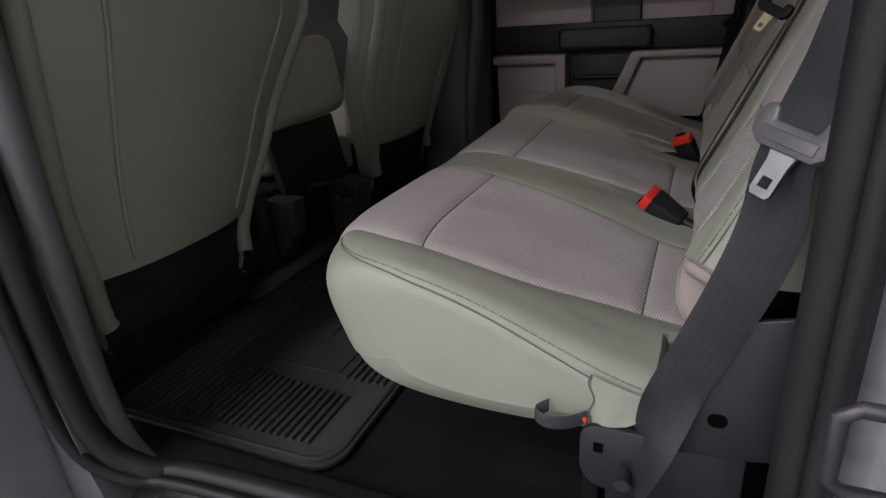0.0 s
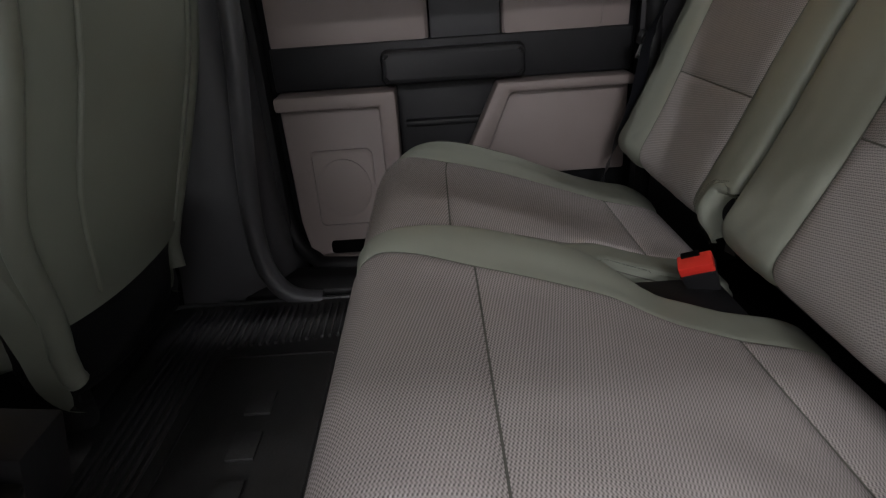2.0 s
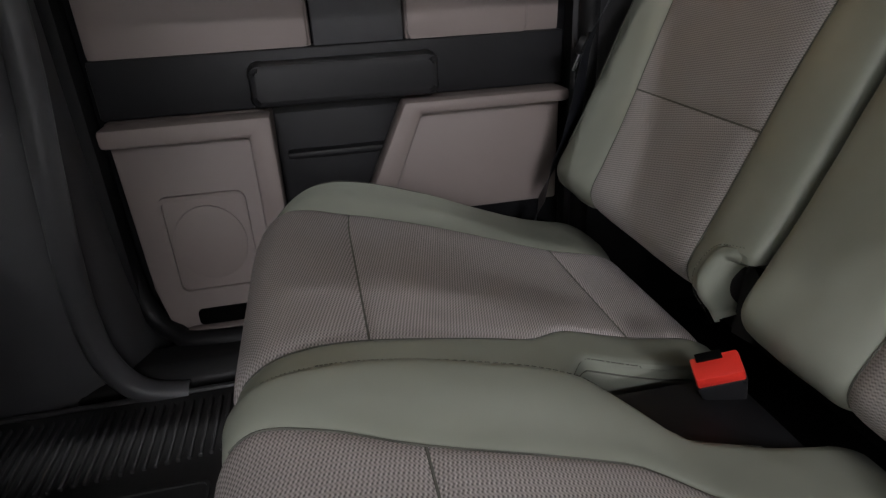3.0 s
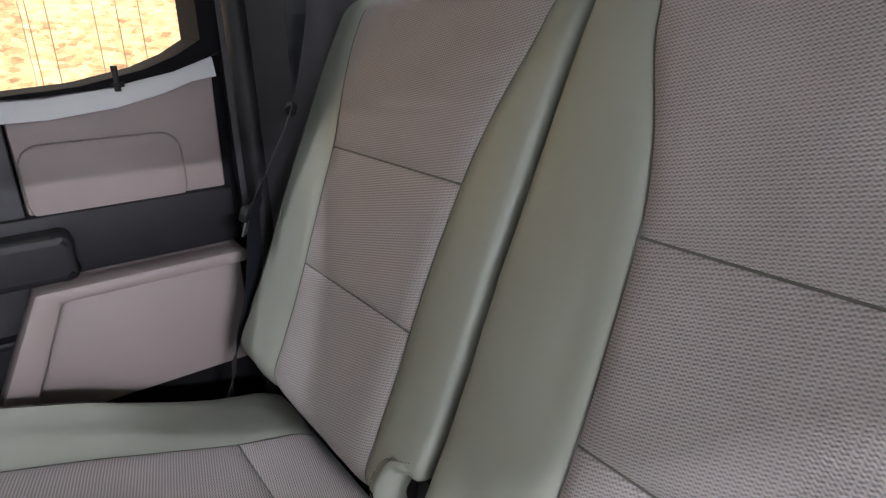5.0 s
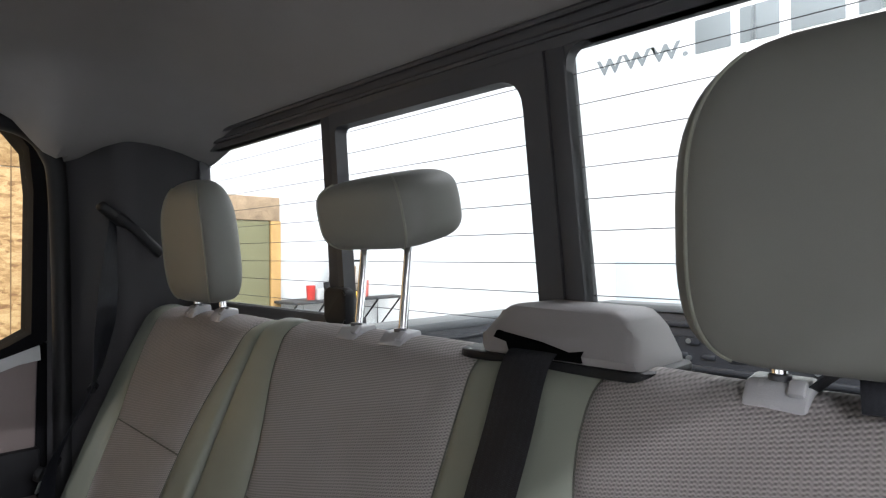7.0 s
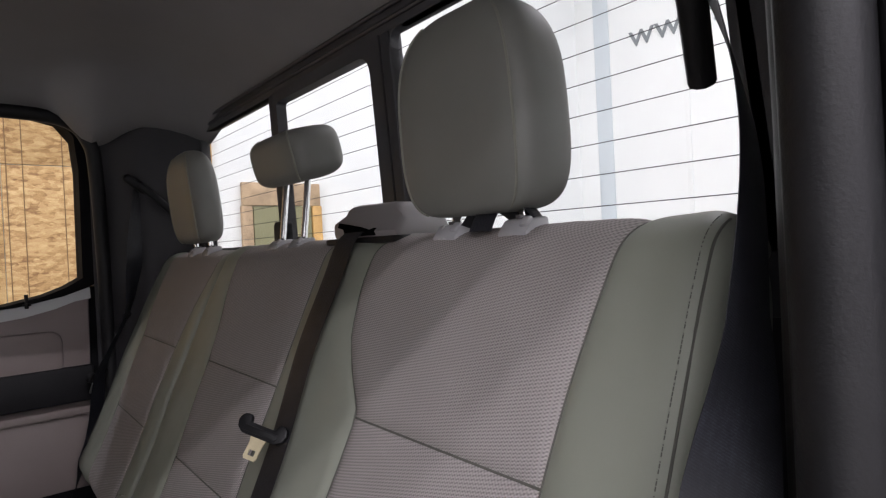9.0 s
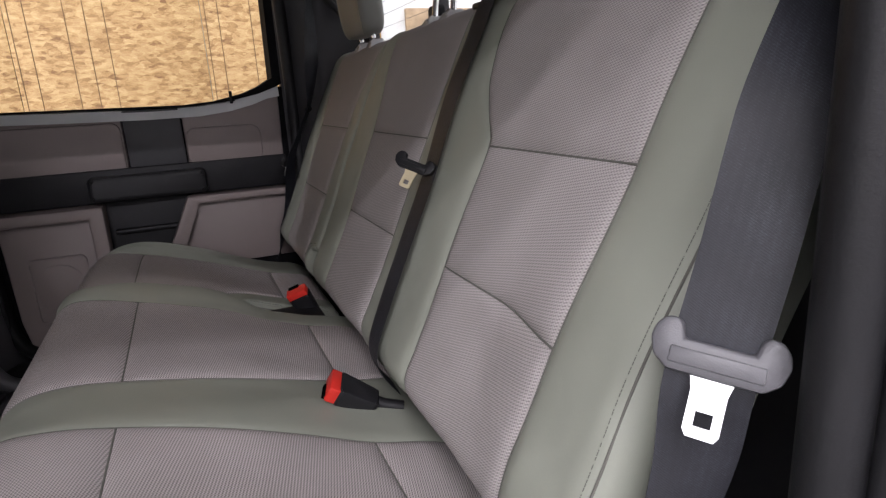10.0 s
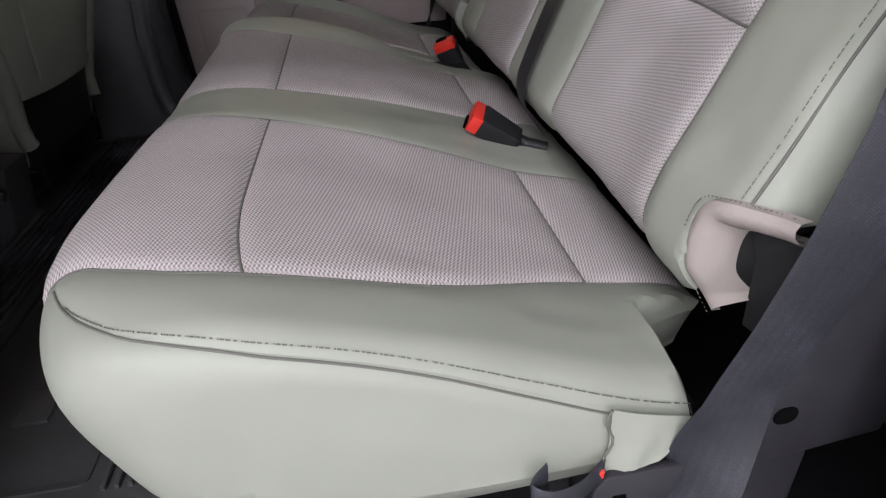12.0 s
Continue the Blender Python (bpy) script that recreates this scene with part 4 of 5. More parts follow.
    part("track", block((0.40, 0.48, 0.12), (s * 0.455, 1.10, 0.155), 0.02), black_plastic, seat)
    part("side_cover", block((0.03, 0.44, 0.19), (s * 0.245, 1.04, 0.225), 0.012), black_plastic, seat, "black plastic side cover")
    hr = block((0.26, 0.10, 0.19), (s * 0.455, 0.69, 1.03), 0.04, seg=4)
    part("head_pad", hr, vinyl, seat)
    for dx in (-0.06, 0.06):
        part("post", rod((s * 0.455 + dx, 0.70, 0.88), (s * 0.455 + dx, 0.69, 0.97), 0.006), chrome, seat)


front_seat(-1)
front_seat(1)


grey_bin = worn("dark_grey_bin_plastic", (0.036, 0.036, 0.040), 0.5, 8.0, 0.1, 700.0, 0.3)


def centre_seat():
    c = thing("centre_jump_seat", "grey-green vinyl centre seat between the front seats", "front seat", "front seats")
    part("back_pad", block((0.300, 0.17, 0.176), (-0.102, 0.848, 0.526), 0.036, (-6, 0, 0), 4), vinyl, c)
    part("cushion", block((0.27, 0.42, 0.10), (-0.005, 1.10, 0.36), 0.03, seg=3), vinyl, c)
    part("base_tray", block((0.36, 0.48, 0.23), (-0.040, 1.12, 0.175), 0.012), black_plastic, c, "black plastic seat base")
    part("rear_cover", block((0.27, 0.02, 0.17), (-0.005, 0.865, 0.335), 0.006, (-10, 0, 0)), soft_black, c)
    o = [(0.775, 0.245), (0.865, 0.255), (0.865, 0.10), (0.845, 0.09), (0.80, 0.13)]
    part("bin", prism([(0.785, 0.284), (0.865, 0.284), (0.865, 0.15), (0.84, 0.14), (0.795, 0.200)], "x", -0.196, -0.150, 0.006), grey_bin, c, "dark grey plastic bin")
    part("bin", prism(o, "x", 0.055, 0.140, 0.005), dark_trim, c, "black plastic bin")
    part("hinge_arm", tube([(-0.05, 0.85, 0.27), (-0.01, 0.80, 0.275), (0.0, 0.79, 0.24), (0.03, 0.80, 0.21)], 0.008), black_plastic, c)
    part("lock_tab", block((0.04, 0.05, 0.022), (0.03, 0.80, 0.215), 0.006, (20, 10, 20)), black_plastic, c)


centre_seat()


# ---- floor mat ----
def floor_mat():
    m = thing("floor_mat", "black ribbed rubber floor mat with raised lettering blocks", "floor mat")
    o = rounded(-0.69, 0.69, 0.40, 0.93, 0.05)
    bm = prism(o, "z", FLOOR + 0.001, MAT_Z, 0.003)
    part("base", bm, mat_rubber, m)
    part("lip", tube([(x, y, MAT_Z + 0.002) for x, y in rounded(-0.68, 0.68, 0.41, 0.92, 0.045)], 0.005, 8, closed=True), mat_rubber, m, "raised rim")

    def rib(x0, x1, y):
        b = block((x1 - x0, 0.0065, 0.008), ((x0 + x1) / 2, y, MAT_Z + 0.003), 0.0022)
        part("rib", b, mat_rubber, m)

    for k in range(7):
        rib(-0.655, 0.655, 0.845 - 0.0145 * k)
    for side in (-1, 1):
        for k in range(20):
            y = 0.7435 - 0.0145 * k
            x0, x1 = 0.505 + 0.0015 * k, 0.655 - 0.0002 * k
            rib(min(side * x0, side * x1), max(side * x0, side * x1), y)
    for k in range(7):
        rib(-0.49, 0.49, 0.500 - 0.0145 * k)
    part("badge_frame", ring(rounded(-0.480, 0.480, 0.520, 0.735, 0.012), rounded(-0.476, 0.476, 0.524, 0.731, 0.010), "z", MAT_Z - 0.001, MAT_Z + 0.003), mat_rubber, m)
    # unreadable raised lettering, as plain bars
    for k in range(8):
        part("letter_bar", block((0.058, 0.042, 0.006), ((k - 3.5) * 0.098, 0.624, MAT_Z + 0.0016), 0.0018), mat_rubber, m)
    roll = [[(x, 0.860 + 0.080 * j / 10, MAT_Z - 0.001 + 0.034 * math.sin(math.pi * j / 10) ** 0.8 * smooth_step(0.30, 0.20, abs(x))) for x in [-0.32 + 0.64 * i / 32 for i in range(33)]] for j in range(11)]
    part("front_roll", grid(roll), mat_rubber, m, "smooth raised roll along the front of the mat")


floor_mat()


# ---- far rear door ----
def far_door():
    d = thing("rear_door", "closed rear door with taupe and black trim panels", "car door")
    core = [(-0.1115, 0.0), (-0.1115, 0.762), (-0.06, 0.757), (0.05, 0.735), (0.14, 0.722), (0.6595, 0.728), (0.6595, 0.0)]
    part("core", prism(core, "x", 0.845, 0.93, 0.004), matte_rubber, d)
    up = [(-0.088, 0.570), (-0.092, 0.755), (-0.060, 0.752), (-0.02, 0.738), (0.06, 0.725), (0.168, 0.719), (0.168, 0.570)]
    part("upper_panel", prism(up, "x", 0.820, 0.848, 0.006), taupe_plastic, d, "taupe upper door panel")
    part("panel_relief", prism(rounded(-0.032, 0.166, 0.560, 0.664, 0.028), "x", 0.812, 0.823, 0.006), taupe_plastic, d)
    part("upper_panel", prism([(0.314, 0.570), (0.314, 0.719), (0.630, 0.724), (0.634, 0.570)], "x", 0.820, 0.848, 0.006), taupe_plastic, d, "taupe upper door panel")
    part("panel_relief", prism(rounded(0.318, 0.632, 0.560, 0.690, 0.02), "x", 0.812, 0.823, 0.006), taupe_plastic, d)
    part("centre_strap", prism([(0.171, 0.566), (0.171, 0.719), (0.311, 0.719), (0.311, 0.566)], "x", 0.817, 0.848, 0.004), strap_grey, d, "dark grey centre panel")
    sill = [[(0.806 + 0.05 * j / 4 + (0.004 if j == 0 else 0), y, z + (-0.009 if j else -0.030) + 0.004 * min(j, 2)) for y, z in ((-0.094, 0.765), (-0.06, 0.760), (-0.02, 0.746), (0.04, 0.732), (0.12, 0.723), (0.25, 0.722), (0.45, 0.726), (0.63, 0.731))] for j in range(5)]
    part("window_sill", grid(sill), grey_sill, d, "pale grey window sill")
    part("armrest_band", prism([(-0.092, 0.487), (-0.092, 0.573), (0.634, 0.573), (0.634, 0.487)], "x", 0.806, 0.848, 0.005), black_plastic, d, "black armrest band")
    bm = prism(rounded(0.130, 0.410, 0.496, 0.558, 0.014), "x", 0.752, 0.805, 0.010)
    part("pull_handle", bm, black_plastic, d, "black moulded pull handle")
    part("centre_recess", prism([(0.20, 0.28), (0.165, 0.487), (0.400, 0.487), (0.400, 0.28)], "x", 0.832, 0.848, 0.003), black_plastic, d, "black recess under the handle")
    part("recess_ledge", block((0.03, 0.17, 0.012), (0.825, 0.29, 0.405), 0.004), black_plastic, d)
    low = [(0.395, 0.13), (0.388, 0.484), (0.634, 0.484), (0.628, 0.20), (0.612, 0.105), (0.575, 0.050), (0.51, 0.030), (0.20, 0.030), (-0.09, 0.03), (-0.09, 0.13)]
    part("lower_panel", prism(low, "x", 0.806, 0.848, 0.006), taupe_plastic, d, "taupe lower door panel")
    rim = [(0.388, 0.20), (0.388, 0.484), (0.632, 0.484), (0.632, 0.455), (0.424, 0.455), (0.424, 0.20)]
    part("panel_rim", prism(rim, "x", 0.758, 0.808, 0.007), taupe_plastic, d)
    o, i = rounded(0.452, 0.588, 0.186, 0.362, 0.016), rounded(0.458, 0.582, 0.192, 0.356, 0.012)
    part("speaker_rim", ring(o, i, "x", 0.799, 0.808), taupe_plastic, d)
    disc = [(0.52 + 0.058 * math.cos(a), 0.275 + 0.066 * math.sin(a)) for a in (2 * math.pi * k / 32 for k in range(32))]
    part("speaker_grille", prism(disc, "x", 0.8025, 0.808, 0.001), taupe_plastic, d)
    part("pocket_slot", prism(rounded(0.470, 0.568, 0.122, 0.152, 0.008), "x", 0.8015, 0.808), hole_black, d, "dark map pocket slot")
    part("pocket_lip", prism(rounded(0.43, 0.60, 0.060, 0.122, 0.02), "x", 0.785, 0.808, 0.006), taupe_plastic, d)
    wing = [(0.262, 0.28), (0.175, 0.484), (-0.09, 0.484), (-0.09, 0.28)]
    part("rear_lower_panel", prism(wing, "x", 0.806, 0.848, 0.005), taupe_plastic, d, "taupe rear lower panel")
    rim = [(0.285, 0.27), (0.185, 0.486), (-0.088, 0.486), (-0.088, 0.466), (0.158, 0.466), (0.240, 0.27)]
    part("panel_rim", prism(rim, "x", 0.758, 0.808, 0.006), taupe_plastic, d)
    part("lock_knob", tube([(0.797 + 0.02, 0.035, 0.722), (0.797 + 0.02, 0.035, 0.755)], 0.0042, 10), soft_black, d, "black lock knob")
    part("knob_collar", tube([(0.817, 0.035, 0.728), (0.817, 0.035, 0.734)], 0.009, 12), soft_black, d)
    # window frame and glass
    inner = [(-0.080, 0.785), (-0.045, 0.765), (0.0, 0.748), (0.08, 0.731), (0.16, 0.725), (0.60, 0.731), (0.602, 0.76), (0.59, 1.15), (0.56, 1.184), (0.30, 1.190), (0.02, 1.186), (-0.046, 1.170), (-0.076, 1.130), (-0.083, 1.05)]
    cy, cz = 0.27, 0.96
    outer = [(cy + (y - cy) * (1.14 if y < cy else 1.13), cz + (z - cz) * (1.13 if z > cz else 1.02)) for y, z in inner]
    part("window_frame", ring(outer, inner, "x", 0.815, 0.915), matte_rubber, d, "black rubber and steel window frame")
    pane = part("window_pane", prism([(y, z) for y, z in inner], "x", 0.868, 0.872), glass, d, "clear side window glass")
    pane.visible_shadow = False


far_door()


# ---- pillars and opening trims ----
def pillars():
    # rear pillar trims between door opening and rear window, both sides
    for s, name in ((-1, "pillar_trim_rear_left"), (1, "pillar_trim_rear_right")):
        rows = []
        for j in range(15):
            z = 0.10 + 1.10 * j / 14
            row = []
            for k in range(17):
                t = k / 16
                y = (-0.100 if s > 0 else -0.140) - (0.245 if s > 0 else 0.205) * t
                x = 0.790 - (0.098 if s > 0 else 0.062) * smooth_step(0.0, 0.45, t) - (0.012 if s > 0 else 0.03) * t - 0.012 * smooth_step(0.9, 1.2, z)
                row.append((s * x, y, z))
            rows.append(row)
        structure(finish(name, grid(rows), dark_trim), "dark grey moulded pillar trim beside the rear window", "pillar trim")
        # weather seal down the rear edge of the door opening
        line = [(s * 0.778, -0.124, 0.08), (s * 0.778, -0.124, 0.40), (s * 0.778, -0.122, 0.80), (s * 0.776, -0.114, 1.05), (s * 0.771, -0.100, 1.115), (s * 0.766, -0.068, 1.152), (s * 0.762, -0.01, 1.166), (s * 0.76, 0.12, 1.172), (s * 0.76, 0.40, 1.19), (s * 0.78, 0.58, 1.20), (s * 0.80, 0.64, 1.15), (s * 0.82, 0.658, 1.0), (s * 0.835, 0.665, 0.60), (s * 0.835, 0.665, 0.30), (s * 0.825, 0.655, 0.17), (s * 0.80, 0.61, 0.115), (s * 0.775, 0.52, 0.105), (s * 0.757, 0.0, 0.105)]
        line = soft_line(line, 4)
        seal = structure(finish("door_seal_left" if s < 0 else "door_seal_right", tube(line, 0.017, 14), soft_black), "black rubber seal round the rear door opening", "door seal")
        lip = [(s * (abs(x) + (0.024 if s < 0 else 0.030)), y + (0.012 if y >= 0 else -0.010 if s < 0 else -0.018), z + (0.012 if z > 1.1 else 0)) for x, y, z in line]
        part("outer_lip", tube(lip, 0.009 if s < 0 else 0.014, 12), soft_black, seal)
        line3 = [(s * (abs(x) + 0.058), y - 0.036 if y < 0 else y + 0.022, z + (0.02 if z > 1.1 else 0)) for x, y, z in line]
        if s > 0:
            part("outer_lip", tube(line3, 0.013, 12), soft_black, seal)
        # front door pillar
        w = 0.745 if s < 0 else 0.702
        o = [(s * w, 0.722), (s * (w + 0.020), 0.694), (s * (w + 0.065), 0.672), (s * 0.85, 0.67), (s * 0.85, 0.86), (s * 0.80, 0.872), (s * (w - 0.005), 0.868), (s * (w - 0.012), 0.80)]
        bm = bmesh.new()
        rows = []
        for j in range(15):
            z = 0.06 + 1.16 * j / 14
            flare = 0.035 * math.exp(-((z - 0.06) / 0.10)) 
            lean_in = 0.03 * smooth_step(0.5, 1.2, z)
            rows.append([(x - s * lean_in, y + (-flare if y < 0.7 else flare * 0.5), z) for x, y in o])
        grid(rows, bm, closed_u=True)
        structure(finish("pillar_trim_middle_left" if s < 0 else "pillar_trim_middle_right", bm, pillar_plastic), "black plastic trim of the middle pillar", "pillar trim")
        d = 0.088 if s < 0 else 0.0
        flange = [(0.690, 0.640, 1.20), (0.702, 0.652, 0.9), (0.712, 0.667, 0.62), (0.707, 0.684, 0.45), (0.703, 0.698, 0.30), (0.701, 0.700, 0.21), (0.699, 0.692, 0.145), (0.695, 0.668, 0.098), (0.691, 0.632, 0.074), (0.690, 0.58, 0.066)]
        flange = [(s * (x + d), y - 0.2 * d, z) for x, y, z in flange]
        part("flange", tube(soft_line(flange, 4), 0.020, 14), pillar_plastic, bpy.data.objects["pillar_trim_middle_left" if s < 0 else "pillar_trim_middle_right"])
    # painted body behind the near door opening
    rows = []
    for j in range(13):
        z = -0.1 + 1.35 * j / 12
        row = []
        for x, y in ((-0.785, -0.150), (-0.800, -0.160), (-0.820, -0.168), (-0.842, -0.172), (-0.866, -0.172), (-0.888, -0.168), (-0.915, -0.176), (-0.935, -0.190), (-0.945, -0.22), (-0.948, -0.30), (-0.948, -0.46)):
            row.append((x + 0.03 * smooth_step(0.8, 1.25, z), y + 0.02 * smooth_step(0.85, 1.2, z), z))
        rows.append(row)
    structure(finish("wall_left_rear", grid(rows), paint), "dark grey painted body side behind the door opening", "body side")
    st = thing("door_striker", "black steel door striker loop on the body", "striker")
    part("loop", tube([(-0.872, -0.175, 0.446), (-0.872, -0.130, 0.448), (-0.872, -0.121, 0.441), (-0.872, -0.121, 0.396), (-0.872, -0.130, 0.388), (-0.872, -0.175, 0.388)], 0.0050, 14), bracket_paint, st)
    part("plate", block((0.03, 0.008, 0.085), (-0.872, -0.172, 0.417), 0.003), bracket_paint, st)
    # body sides: near front door, far rear quarter and far front door, roof rails
    structure(finish("wall_left_front", block((0.14, 1.45, 0.95), (-0.875, 1.60, 0.20), 0.02), paint), "dark grey closed front door", "body side")
    structure(finish("wall_left_pillar", block((0.11, 0.17, 1.5), (-0.895, 0.795, 0.50), 0.02), paint), "dark grey painted middle pillar", "body side")
    structure(finish("wall_right_front", block((0.14, 1.68, 1.07), (0.875, 1.49, 0.26), 0.02), black_plastic), "dark trim of the far front door", "body side")
    structure(finish("wall_right_pillar", block((0.12, 0.24, 1.5), (0.868, 0.78, 0.50), 0.02), paint), "dark grey painted middle pillar", "body side")
    structure(finish("wall_right_rear", block((0.12, 0.278, 1.5), (0.875, -0.251, 0.50), 0.02), dark_trim), "dark grey rear quarter of the cab", "body side")
    for s, name in ((-1, "roof_rail_left"), (1, "roof_rail_right")):
        structure(finish(name, block((0.14, 3.0, 0.10), (s * 0.845, 1.05, 1.262), 0.03), soft_black), "black roof rail above the doors", "roof rail")


pillars()


# ---- rear window ----
def soft_quad(corners, r, n=5):
    """A four-cornered outline, anticlockwise from the lower left, with corners rounded by the radii r."""
    out = []
    for k in range(4):
        p, a, b = Vector(corners[k]), Vector(corners[k - 1]), Vector(corners[(k + 1) % 4])
        da, db = (a - p).normalized(), (b - p).normalized()
        for j in range(n + 1):
            t = j / n
            out.append(tuple(p + da * r[k] * (1 - t) ** 2 + db * r[k] * t * t))
    return out


def rear_window():
    w = structure(new("window_rear"), "sliding rear window in a black frame", "window")
    Y, LOW, FOOT, TOP, SLIDE = -0.335, 0.841, 0.808, 1.128, 1.108

    def edge(x, z):
        """The sloping uprights: x at the top, and how far they lean in below."""
        return x - 0.095 * (TOP - z)

    def quad(x0, x1, z0, z1, r, n=6):
        return soft_quad([(edge(x0, z0), z0), (edge(x1, z0), z0), (edge(x1, z1), z1), (edge(x0, z1), z1)], r, n)

    part("header", prism([(-0.745, TOP), (0.745, TOP), (0.745, 1.235), (-0.745, 1.235)], "y", Y - 0.02, Y + 0.004, 0.002), window_trim, w, "dark trim over the window")
    for dz, out in ((0.014, 0.006), (0.030, 0.009)):
        part("header_groove", tube([(-0.74, Y + out, TOP + dz), (0.74, Y + out, TOP + dz)], 0.0035, 6), window_trim, w)
    part("sill_rail", prism([(-0.745, 0.76), (0.745, 0.76), (0.745, LOW), (0.160, LOW), (0.158, FOOT), (-0.745, FOOT)], "y", Y - 0.02, Y + 0.002, 0.002), window_trim, w, "black lower window rail")
    part("end_post", prism([(0.650, LOW), (0.745, LOW), (0.745, TOP), (0.672, TOP)], "y", Y - 0.02, Y + 0.003, 0.002), window_trim, w)
    part("end_post", prism([(-0.745, FOOT), (-0.657, FOOT), (-0.635, TOP), (-0.745, TOP)], "y", Y - 0.02, Y + 0.003, 0.002), window_trim, w)
    for a, b, z in ((-0.181, -0.160, FOOT), (0.212, 0.236, LOW)):
        part("upright", prism([(edge(a, z), z), (edge(b, z), z), (b, TOP), (a, TOP)], "y", Y - 0.018, Y + 0.006, 0.002), window_trim, w, "black upright of the slider")
    part("slider_frame", ring(quad(-0.159, 0.211, FOOT, TOP, (0.002,) * 4), quad(-0.130, 0.198, FOOT + 0.004, SLIDE, (0.006, 0.006, 0.012, 0.034)), "y", Y - 0.012, Y + 0.008), window_trim, w)
    for x0, x1, z, r in ((-0.640, -0.181, FOOT, (0.006, 0.006, 0.024, 0.012)), (0.236, 0.668, LOW, (0.004, 0.004, 0.006, 0.006))):
        part("pane_rim", ring(quad(x0 - 0.010, x1 + 0.010, z - 0.004, TOP + 0.010, (0.001,) * 4), quad(x0, x1, z, TOP, r), "y", Y - 0.011, Y + 0.003), window_trim, w)
    part("latch", prism(rounded(0.152, 0.205, LOW - 0.01, 0.883, 0.010), "y", Y + 0.006, Y + 0.022, 0.004), black_plastic, w, "black slider latch")
    for x0, x1 in ((-0.66, -0.165), (-0.150, 0.212), (0.222, 0.69)):
        p = part("pane", prism([(edge(x0, FOOT), FOOT - 0.01), (edge(x1, FOOT), FOOT - 0.01), (x1, TOP + 0.01), (x0, TOP + 0.01)], "y", Y - 0.016, Y - 0.012), glass, w, "clear glass with fine heater wires")
        p.visible_shadow = False
        for k in range(9):
            z = LOW + 0.016 + 0.0307 * k
            part("heater_wire", rod((edge(x0, z) + 0.004, Y - 0.0105, z), (edge(x1, z) - 0.004, Y - 0.0105, z), 0.00045, 4), strap_grey, p)


rear_window()


# ---- truck bed ----
def truck_bed():
    bed = thing("truck_bed", "dark grey painted steel truck bed behind the cab", "truck bed")
    top, deck, back = 0.700, 0.16, -2.10
    part("deck", block((1.62, 1.70, 0.04), (0, -1.27, deck - 0.02), 0.004), bed_liner, bed, "ribbed dark bed floor")
    for k in range(14):
        part("deck_rib", block((0.055, 1.64, 0.016), (-0.715 + 0.11 * k, -1.27, deck + 0.006), 0.005), bed_liner, bed)
    part("front_wall", block((1.62, 0.04, 0.46), (0, -0.435, deck + 0.21), 0.01), bed_liner, bed)
    for s in (-1, 1):
        wall = part("side_wall", block((0.05, 1.70, top - deck), (s * 0.80, -1.27, (top + deck) / 2), 0.006), bed_liner, bed)
        part("rail_cap", block((0.13, 1.74, 0.030), (s * 0.835, -1.26, top + 0.010), 0.010), bed_cap, bed, "grey-black plastic rail cap")
        part("ledge", block((0.022, 1.66, 0.020), (s * 0.768, -1.27, top - 0.155), 0.006), bed_liner, wall)
        part("ledge", block((0.018, 1.66, 0.014), (s * 0.770, -1.27, top - 0.030), 0.005), bed_liner, wall)
        for k in range(12):
            y = -0.56 - 0.135 * k
            part("pressing", block((0.016, 0.070, 0.030), (s * 0.772, y, top - 0.075), 0.007, (-16, 0, 0)), bed_liner, wall)
            part("pressing", block((0.014, 0.050, 0.022), (s * 0.772, y - 0.06, top - 0.122), 0.006), bed_liner, wall)
        for k in range(4):
            part("bolt", rod((s * 0.772, -0.66 - 0.42 * k, top - 0.100), (s * 0.762, -0.66 - 0.42 * k, top - 0.100), 0.008, 10), steel, wall, "bright bolt head")
    gate = part("tailgate", block((1.58, 0.05, 0.54), (0, back, deck + 0.27), 0.008), bed_liner, bed)
    part("gate_cap", block((1.58, 0.10, 0.030), (0, back - 0.01, deck + 0.555), 0.010), bed_cap, bed, "grey-black plastic tailgate cap")
    for z in (deck + 0.50, deck + 0.34):
        part("gate_fold", block((1.50, 0.020, 0.022), (0, back + 0.028, z), 0.006), bed_liner, gate)
    for k in range(15):
        x = -0.70 + 0.10 * k
        part("gate_pressing", prism([(x - 0.036, deck + 0.455), (x + 0.036, deck + 0.455), (x + 0.018, deck + 0.425), (x - 0.018, deck + 0.425)], "y", back + 0.024, back + 0.036, 0.004), bed_liner, gate)
        part("gate_pressing", block((0.052, 0.014, 0.020), (x + 0.05, back + 0.028, deck + 0.385), 0.006), bed_liner, gate)
    for k in range(3):
        for z in (deck + 0.440, deck + 0.375):
            part("gate_bolt", rod((-0.42 + 0.42 * k, back + 0.026, z), (-0.42 + 0.42 * k, back + 0.040, z), 0.010, 10), steel, gate, "bright bolt head")


truck_bed()


